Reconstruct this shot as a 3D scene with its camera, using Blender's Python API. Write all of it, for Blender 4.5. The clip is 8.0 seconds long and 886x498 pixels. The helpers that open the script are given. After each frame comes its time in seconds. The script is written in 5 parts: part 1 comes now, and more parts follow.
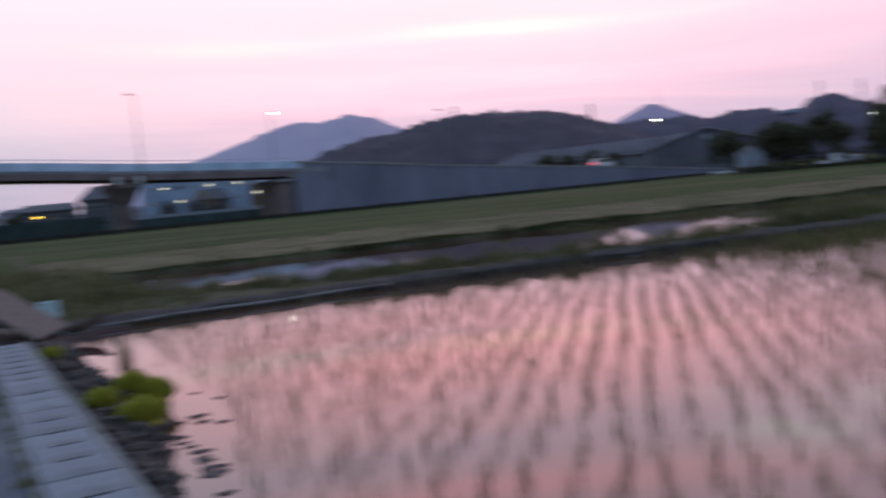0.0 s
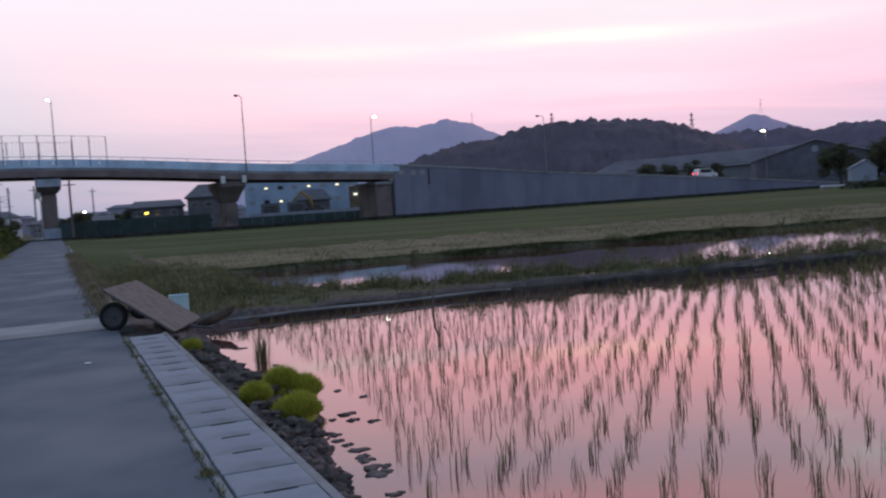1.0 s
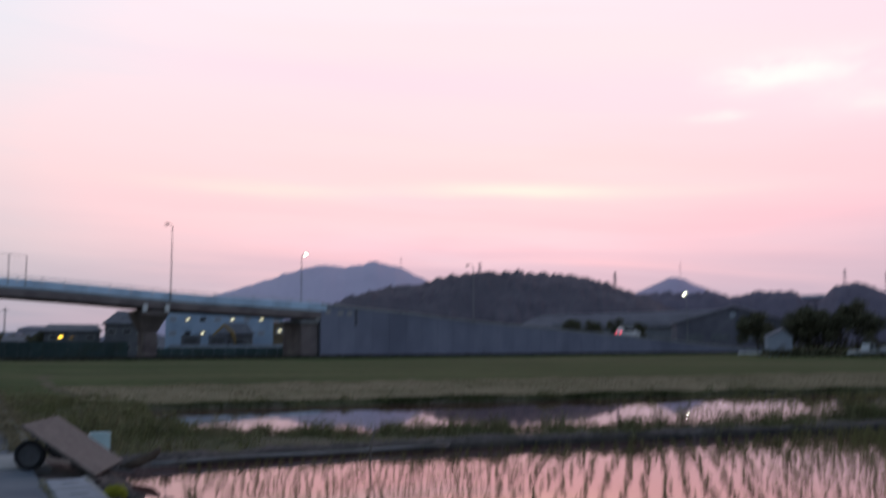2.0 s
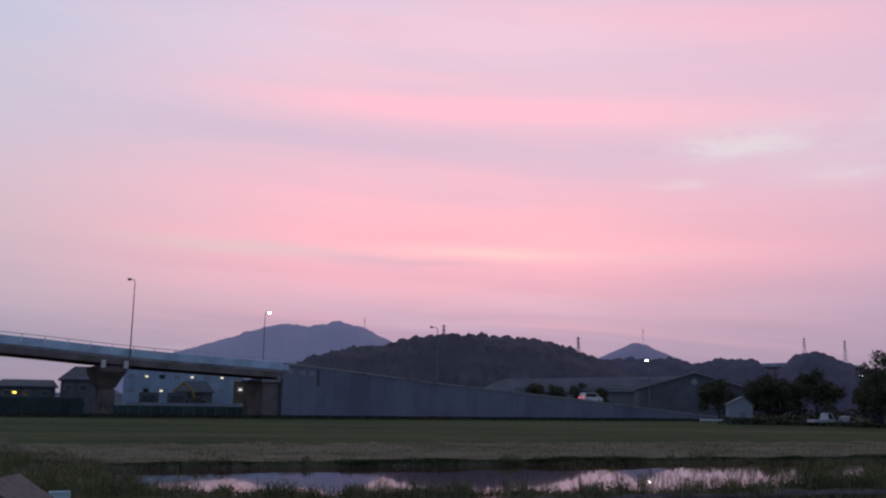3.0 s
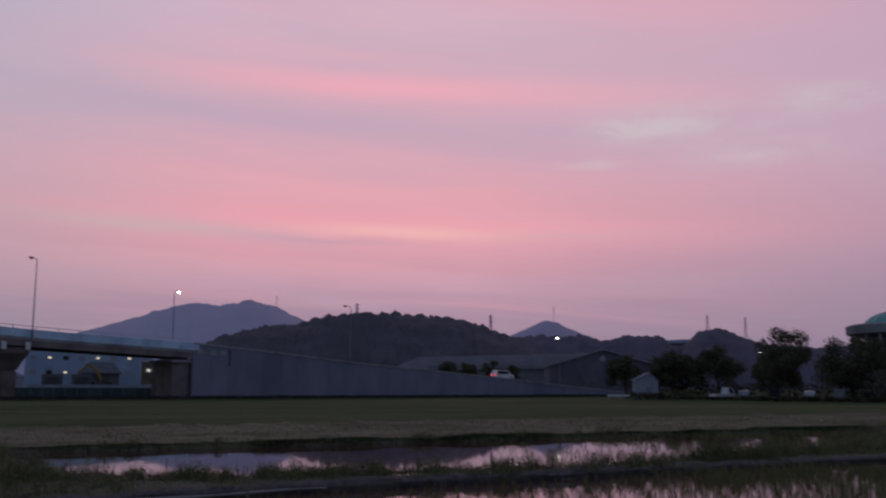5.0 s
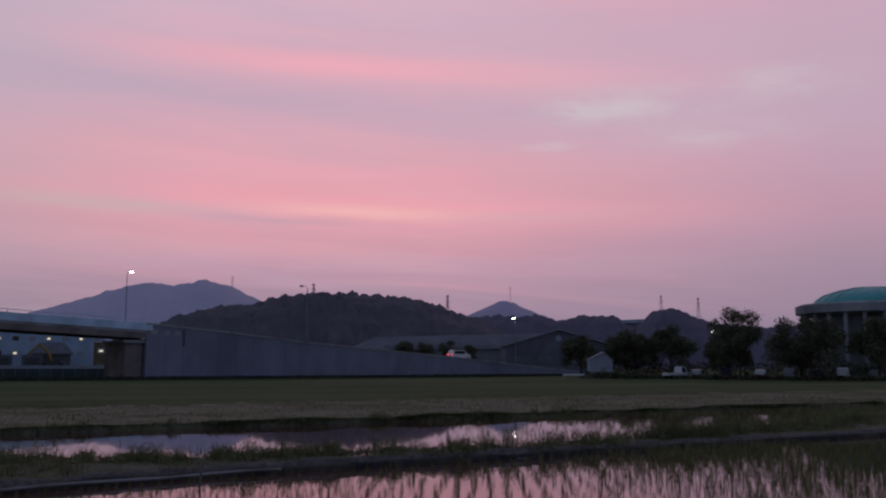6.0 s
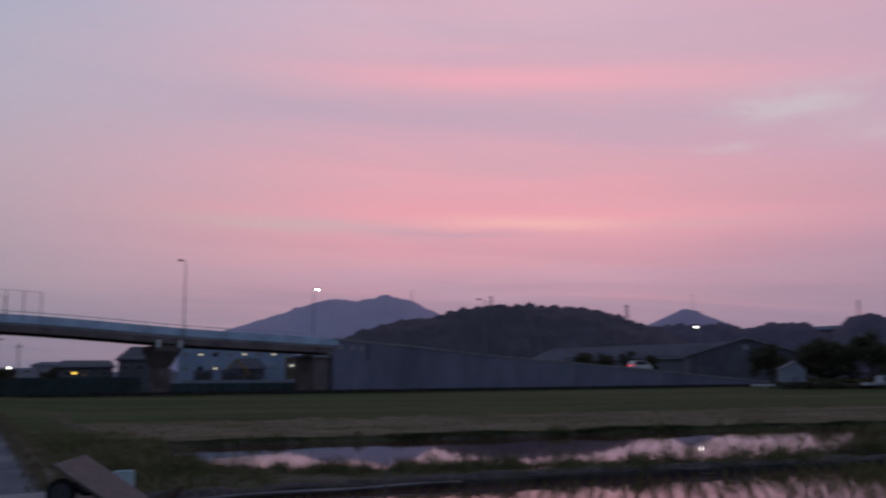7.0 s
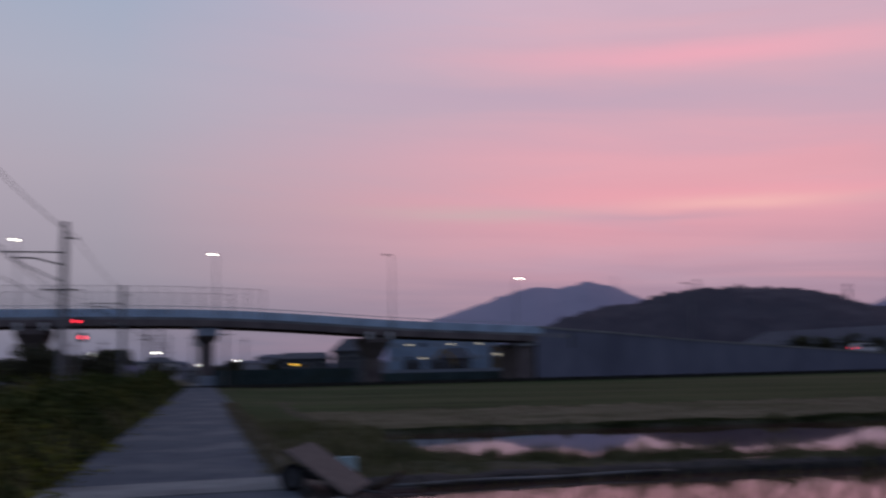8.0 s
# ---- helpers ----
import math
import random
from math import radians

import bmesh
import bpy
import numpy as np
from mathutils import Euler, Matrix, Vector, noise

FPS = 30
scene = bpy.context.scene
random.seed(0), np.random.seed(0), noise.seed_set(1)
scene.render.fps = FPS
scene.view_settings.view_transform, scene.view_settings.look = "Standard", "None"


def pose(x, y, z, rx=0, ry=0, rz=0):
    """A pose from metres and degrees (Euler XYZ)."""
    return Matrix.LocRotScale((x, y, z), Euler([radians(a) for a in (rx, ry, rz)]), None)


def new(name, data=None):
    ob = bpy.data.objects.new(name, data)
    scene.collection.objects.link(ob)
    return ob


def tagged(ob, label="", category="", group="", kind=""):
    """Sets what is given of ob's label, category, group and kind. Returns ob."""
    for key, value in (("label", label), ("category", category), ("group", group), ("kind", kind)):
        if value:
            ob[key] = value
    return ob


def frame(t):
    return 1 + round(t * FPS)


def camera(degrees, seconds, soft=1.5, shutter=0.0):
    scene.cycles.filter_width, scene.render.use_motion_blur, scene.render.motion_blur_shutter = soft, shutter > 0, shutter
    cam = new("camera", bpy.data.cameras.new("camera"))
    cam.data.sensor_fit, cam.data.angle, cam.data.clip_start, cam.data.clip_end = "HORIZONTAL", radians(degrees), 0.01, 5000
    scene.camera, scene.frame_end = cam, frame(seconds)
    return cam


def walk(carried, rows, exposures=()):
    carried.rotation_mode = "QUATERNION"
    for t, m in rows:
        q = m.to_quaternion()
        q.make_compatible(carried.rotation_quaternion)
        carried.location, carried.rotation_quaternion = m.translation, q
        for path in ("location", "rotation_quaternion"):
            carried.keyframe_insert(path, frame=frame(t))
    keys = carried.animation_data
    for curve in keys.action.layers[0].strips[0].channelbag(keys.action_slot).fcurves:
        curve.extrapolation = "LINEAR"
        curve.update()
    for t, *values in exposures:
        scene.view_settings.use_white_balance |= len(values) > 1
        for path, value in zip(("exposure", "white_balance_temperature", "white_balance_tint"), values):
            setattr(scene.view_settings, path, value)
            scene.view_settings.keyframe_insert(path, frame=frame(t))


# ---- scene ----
PATH = (
    (0.00, 0.613, -0.154, 1.581, -5.57, -3.57, -5.26),
    (0.20, 0.488, -0.118, 1.577, -0.97, -3.14, -4.77),
    (0.50, 0.300, -0.063, 1.570, 1.98, -2.31, -4.04),
    (0.70, 0.196, -0.033, 1.582, 0.38, -2.74, -3.92),
    (1.00, 0.040, 0.012, 1.601, 0.01, -2.79, -3.73),
    (1.30, -0.074, 0.124, 1.615, -2.42, -2.31, -2.82),
    (1.40, -0.112, 0.161, 1.620, -3.41, -1.90, -2.51),
    (1.50, -0.150, 0.198, 1.625, -4.56, -0.58, -2.21),
    (1.70, -0.228, 0.240, 1.673, -5.02, 2.11, -1.39),
    (2.00, -0.345, 0.302, 1.745, -4.85, 5.82, -0.15),
    (2.20, -0.380, 0.260, 1.752, -5.98, 7.31, 0.81),
    (2.48, -0.399, 0.163, 1.755, -6.94, 8.77, 1.47),
    (2.75, -0.417, 0.067, 1.758, -7.08, 9.38, 1.25),
    (3.02, -0.436, -0.030, 1.762, -6.99, 9.58, 0.80),
    (3.30, -0.455, -0.126, 1.765, -7.27, 9.81, 0.76),
    (3.50, -0.465, -0.160, 1.768, -7.76, 10.11, 1.03),
    (4.00, -0.475, -0.190, 1.772, -8.25, 9.90, 0.80),
    (4.50, -0.495, -0.209, 1.778, -10.52, 9.03, 0.64),
    (5.00, -0.485, -0.223, 1.785, -12.32, 8.31, 0.20),
    (5.20, -0.480, -0.205, 1.788, -13.14, 8.02, -0.06),
    (5.47, -0.468, -0.168, 1.788, -14.33, 7.61, -0.18),
    (5.75, -0.455, -0.130, 1.789, -15.15, 7.26, -0.04),
    (6.03, -0.442, -0.093, 1.790, -14.88, 7.10, 0.06),
    (6.30, -0.430, -0.056, 1.790, -12.81, 7.27, -0.20),
    (6.50, -0.420, -0.082, 1.795, -10.48, 7.53, -0.58),
    (7.00, -0.400, -0.376, 1.845, -4.18, 7.84, -0.45),
    (7.50, -0.405, -0.346, 1.878, -0.02, 7.59, -0.62),
    (7.90, -0.425, -0.552, 1.870, 5.80, 7.17, -1.21),
    (8.00, -0.430, -0.563, 1.866, 8.06, 7.28, -1.23),
)


def eye_pose(x, y, z, yaw, pitch, roll):
    return pose(x, y, z, 90 + pitch, 0, yaw) @ pose(0, 0, 0, 0, 0, roll)


cam = camera(50.52, 8.0, soft=2.2, shutter=0.9)
walk(cam, [(t, eye_pose(*p)) for t, *p in PATH],
     exposures=((0.0, 0.90, 6550, -2), (1.0, 0.90, 6600, -2), (1.5, 0.87, 6850, -4), (2.0, 0.69, 6950, -5), (2.7, 0.30, 6550, 3), (3.5, -0.04, 6300, 5), (4.0, -0.13, 6600, 7), (5.0, -0.30, 6500, 10), (8.0, -0.28, 6500, 10)))

# ---- sky and light ----
world = bpy.data.worlds.new("dusk_sky")
scene.world = world
world.use_nodes = True
wn, wl = world.node_tree.nodes, world.node_tree.links
wn.clear()


def wnode(kind, **inputs):
    n = wn.new(kind)
    for k, v in inputs.items():
        n.inputs[k.replace("_", " ")].default_value = v
    return n


def wmath(op, a, b=None, c=None):
    n = wn.new("ShaderNodeMath")
    n.operation = op
    for i, v in enumerate((a, b, c)):
        if v is None:
            continue
        if isinstance(v, bpy.types.NodeSocket):
            wl.new(v, n.inputs[i])
        else:
            n.inputs[i].default_value = v
    return n.outputs[0]


def wramp(value, stops):
    n = wn.new("ShaderNodeValToRGB")
    e = n.color_ramp.elements
    while len(e) < len(stops):
        e.new(0.5)
    for el, (p, col) in zip(e, stops):
        el.position, el.color = p, (*col, 1) if len(col) == 3 else col
    wl.new(value, n.inputs[0])
    return n.outputs[0]


def wmix(fac, a, b, blend="MIX"):
    n = wn.new("ShaderNodeMix")
    n.data_type, n.blend_type = "RGBA", blend
    for sock, v in ((n.inputs[0], fac), (n.inputs[6], a), (n.inputs[7], b)):
        if isinstance(v, bpy.types.NodeSocket):
            wl.new(v, sock)
        else:
            sock.default_value = v if isinstance(v, float) else (*v, 1)
    return n.outputs[2]


tc = wn.new("ShaderNodeTexCoord")
sep = wn.new("ShaderNodeSeparateXYZ")
wl.new(tc.outputs["Generated"], sep.inputs[0])
dx, dy, dz = sep.outputs
elev = wmath("ARCSINE", dz)
azim = wmath("ARCTAN2", dx, dy)


def streaks(scale_a, scale_e, detail, tilt, seed):
    comb = wn.new("ShaderNodeCombineXYZ")
    wl.new(wmath("MULTIPLY", azim, scale_a), comb.inputs[0])
    wl.new(wmath("MULTIPLY", wmath("ADD", elev, wmath("MULTIPLY", azim, tilt)), scale_e), comb.inputs[1])
    comb.inputs[2].default_value = seed
    n = wnode("ShaderNodeTexNoise", Scale=1.0, Detail=detail, Roughness=0.55)
    n.inputs["Distortion"].default_value = 0.35
    wl.new(comb.outputs[0], n.inputs["Vector"])
    return n.outputs["Fac"]


def bump_in(value, centre, width):
    d = wmath("DIVIDE", wmath("SUBTRACT", value, centre), width)
    return wmath("POWER", 2.718, wmath("MULTIPLY", wmath("MULTIPLY", d, d), -1.0))


def tone(r, g, b):
    """A sky colour given in display values, as light."""
    return tuple(k * (c / 255) ** 2.2 for k, c in ((1.00, r), (1.13, g), (1.06, b)))


def deg_ramp(stops):
    """Colours over the elevation in degrees."""
    return wramp(wmath("DIVIDE", wav, 1.5708), [(d / 90, tone(*c)) for d, c in stops])


def fade(value, lo, hi):
    return wramp(value, ((lo, (0, 0, 0)), (hi, (1, 1, 1))))


def band(az, az_w, el, el_w, slope=0.0):
    """A soft bar of cloud in degrees: centre and half-width along and up, sinking by slope to the right."""
    line = wmath("ADD", ripple, wmath("MULTIPLY", wmath("SUBTRACT", azim, radians(az)), slope))
    return wmath("MULTIPLY", bump_in(azim, radians(az), radians(az_w)), bump_in(line, radians(el), radians(el_w)))


wav = wmath("ADD", elev, wmath("MULTIPLY", wmath("SUBTRACT", streaks(2.2, 9.0, 4.0, 0.0, 3.0), 0.5), 0.035))
ripple = wmath("ADD", elev, wmath("MULTIPLY", wmath("SUBTRACT", streaks(7.0, 40.0, 5.0, 0.04, 8.0), 0.5), 0.013))
col = deg_ramp(((0, (138, 120, 146)), (2.5, (158, 130, 156)), (4.5, (178, 138, 163)), (6.5, (206, 148, 170)), (8.5, (230, 156, 175)), (10, (236, 160, 176)),
                (11.8, (236, 162, 180)), (13.4, (224, 164, 185)), (15.5, (212, 166, 189)), (17.5, (220, 169, 190)), (19.5, (221, 172, 194)), (22, (221, 177, 200)),
                (26, (212, 174, 200)), (34, (172, 156, 186)), (46, (128, 135, 165)), (62, (100, 115, 148)), (90, (78, 95, 132))))
# thin streaks of rose and lilac, stretched along the horizon
bars = wramp(streaks(2.4, 30.0, 5.0, 0.05, 11.0), ((0.44, (0, 0, 0)), (0.66, (1, 1, 1))))
col = wmix(wmath("MULTIPLY", bars, 0.30), col, tone(244, 170, 186))
lilac = wramp(streaks(2.6, 20.0, 5.0, 0.07, 27.0), ((0.46, (0, 0, 0)), (0.70, (1, 1, 1))))
col = wmix(wmath("MULTIPLY", lilac, 0.34), col, tone(198, 165, 190))
# cooler and bluer to the left, more lilac to the right of the afterglow
cool = deg_ramp(((0, (116, 111, 137)), (3, (136, 127, 149)), (6, (161, 147, 166)), (12, (182, 164, 183)), (17, (180, 172, 195)), (22, (168, 171, 199)), (30, (150, 160, 192)), (60, (100, 115, 148))))
col = wmix(wmath("MULTIPLY", fade(wmath("MULTIPLY", azim, -1.0), -0.16, 0.48), 0.97), col, cool)
low_right = deg_ramp(((0, (136, 118, 146)), (4, (160, 132, 158)), (9, (194, 148, 172)), (14, (202, 163, 188)), (20, (206, 164, 190)), (30, (165, 152, 182)), (60, (100, 115, 148))))
col = wmix(wmath("MULTIPLY", fade(azim, 0.26, 0.66), 0.9), col, low_right)
# the long rosy bar high up, with fainter ones beside it
col = wmix(wmath("MULTIPLY", band(8.5, 10.5, 18.0, 0.75, 0.035), 0.85), col, tone(252, 169, 190))
col = wmix(wmath("MULTIPLY", band(21.0, 9.0, 17.4, 0.9, 0.04), 0.35), col, tone(246, 172, 190))
col = wmix(wmath("MULTIPLY", band(-3.0, 12.0, 16.3, 0.8, 0.05), 0.40), col, tone(192, 162, 190))
col = wmix(wmath("MULTIPLY", band(26.0, 11.0, 22.3, 1.4, 0.10), 0.45), col, tone(240, 164, 184))
col = wmix(wmath("MULTIPLY", band(2.0, 14.0, 12.6, 1.1, 0.05), 0.30), col, tone(246, 166, 182))
# the afterglow where the sun went down, a pale streak to its left and a lilac one under it
col = wmix(wmath("MULTIPLY", band(10.5, 15.0, 9.7, 0.85, 0.03), 0.60), col, tone(252, 161, 179))
col = wmix(wmath("MULTIPLY", band(10.0, 6.0, 9.30, 0.42, 0.03), 0.75), col, tone(255, 184, 186))
col = wmix(wmath("MULTIPLY", band(-5.5, 6.5, 9.3, 0.42, 0.03), 0.60), col, tone(206, 173, 180))
col = wmix(wmath("MULTIPLY", band(5.0, 5.0, 8.7, 0.28, 0.02), 0.55), col, tone(200, 154, 176))
col = wmix(wmath("MULTIPLY", band(20.0, 5.0, 9.0, 0.30, 0.0), 0.35), col, tone(214, 170, 182))
# thin whitish wisps
wisp_noise = wramp(streaks(16.0, 45.0, 5.0, 0.03, 5.0), ((0.36, (0.2, 0.2, 0.2)), (0.64, (1, 1, 1))))
for az_, azw_, el_, elw_, k_ in ((23.8, 2.8, 15.4, 0.9, 0.52), (27.5, 4.5, 15.5, 1.0, 0.42), (35.5, 3.5, 16.3, 0.9, 0.45), (21.6, 1.6, 13.3, 0.25, 0.45), (31.5, 4.0, 13.5, 0.9, 0.35)):
    col = wmix(wmath("MULTIPLY", wmath("MULTIPLY", band(az_, azw_, el_, elw_), wisp_noise), k_), col, tone(218, 200, 208))
away = wmath("ABSOLUTE", wmath("SUBTRACT", azim, 0.18))
east = wmix(wramp(wmath("DIVIDE", elev, 1.5708), ((0.0, (0, 0, 0)), (0.5, (1, 1, 1)))), (0.25, 0.28, 0.40), (0.12, 0.16, 0.27))
col = wmix(wramp(wmath("MULTIPLY", away, 0.3183), ((0.30, (0, 0, 0)), (0.62, (1, 1, 1)))), col, east)
sky = wn.new("ShaderNodeTexSky")
sky.sky_type, sky.sun_disc = "NISHITA", False
sky.sun_elevation, sky.sun_rotation = radians(-3.0), radians(9)
bg_a, bg_b, both, wout = wnode("ShaderNodeBackground", Strength=1.08), wnode("ShaderNodeBackground", Strength=0.03), wn.new("ShaderNodeAddShader"), wn.new("ShaderNodeOutputWorld")
wl.new(col, bg_a.inputs[0])
wl.new(sky.outputs[0], bg_b.inputs[0])
wl.new(bg_a.outputs[0], both.inputs[0])
wl.new(bg_b.outputs[0], both.inputs[1])
wl.new(both.outputs[0], wout.inputs[0])


# ---- materials ----
def material(name, dark, light, scale=3.0, rough=0.8, bump=0.3, fine=40.0, metal=0.0, stain=None, stain_scale=0.6,
             stretch=(1, 1, 1), vary=0.0, ior=1.45, emit=None, power=0.0, island=0.0):
    """Two noises give grain and patches; stain is a third colour that lies over in large patches."""
    m = bpy.data.materials.new(name)
    m.use_nodes = True
    nt = m.node_tree
    b = nt.nodes["Principled BSDF"]
    co = nt.nodes.new("ShaderNodeTexCoord")
    mp = nt.nodes.new("ShaderNodeMapping")
    mp.inputs["Scale"].default_value = stretch
    nt.links.new(co.outputs["Object"], mp.inputs[0])

    def noise_node(sc, det):
        n = nt.nodes.new("ShaderNodeTexNoise")
        n.inputs["Scale"].default_value, n.inputs["Detail"].default_value = sc, det
        nt.links.new(mp.outputs[0], n.inputs["Vector"])
        return n

    def mixer(fac, a, c):
        n = nt.nodes.new("ShaderNodeMix")
        n.data_type = "RGBA"
        for sock, v in ((n.inputs[0], fac), (n.inputs[6], a), (n.inputs[7], c)):
            if isinstance(v, bpy.types.NodeSocket):
                nt.links.new(v, sock)
            else:
                sock.default_value = v if isinstance(v, float) else (*v, 1)
        return n.outputs[2]

    def ranged(value, lo, hi):
        n = nt.nodes.new("ShaderNodeMapRange")
        n.inputs[1].default_value, n.inputs[2].default_value = lo, hi
        nt.links.new(value, n.inputs[0])
        return n.outputs[0]

    coarse, grain = noise_node(scale, 5.0), noise_node(fine, 4.0)
    add = nt.nodes.new("ShaderNodeMath")
    add.operation = "MULTIPLY_ADD"
    nt.links.new(grain.outputs["Fac"], add.inputs[0])
    add.inputs[1].default_value = 0.5
    nt.links.new(coarse.outputs["Fac"], add.inputs[2])
    out = mixer(ranged(add.outputs[0], 0.5, 1.0), dark, light)
    if stain:
        big = noise_node(stain_scale, 3.0)
        out = mixer(ranged(big.outputs["Fac"], 0.48, 0.68), out, stain)
    if vary or island:
        hsv = nt.nodes.new("ShaderNodeHueSaturation")
        if island:
            src = nt.nodes.new("ShaderNodeNewGeometry").outputs["Random Per Island"]
        else:
            src = nt.nodes.new("ShaderNodeObjectInfo").outputs["Random"]
        mr = nt.nodes.new("ShaderNodeMapRange")
        k = vary or island
        mr.inputs[3].default_value, mr.inputs[4].default_value = 1 - k, 1 + k
        nt.links.new(src, mr.inputs[0])
        nt.links.new(mr.outputs[0], hsv.inputs["Value"])
        nt.links.new(out, hsv.inputs["Color"])
        out = hsv.outputs[0]
    nt.links.new(out, b.inputs["Base Color"])
    b.inputs["Roughness"].default_value, b.inputs["Metallic"].default_value, b.inputs["IOR"].default_value = rough, metal, ior
    b.inputs["Specular IOR Level"].default_value = 0.5 if rough < 0.56 else 0.06
    if bump:
        bn = nt.nodes.new("ShaderNodeBump")
        bn.inputs["Strength"].default_value, bn.inputs["Distance"].default_value = bump, 0.02
        nt.links.new(add.outputs[0], bn.inputs["Height"])
        nt.links.new(bn.outputs[0], b.inputs["Normal"])
    if emit:
        b.inputs["Emission Color"].default_value, b.inputs["Emission Strength"].default_value = (*emit, 1), power
    return m


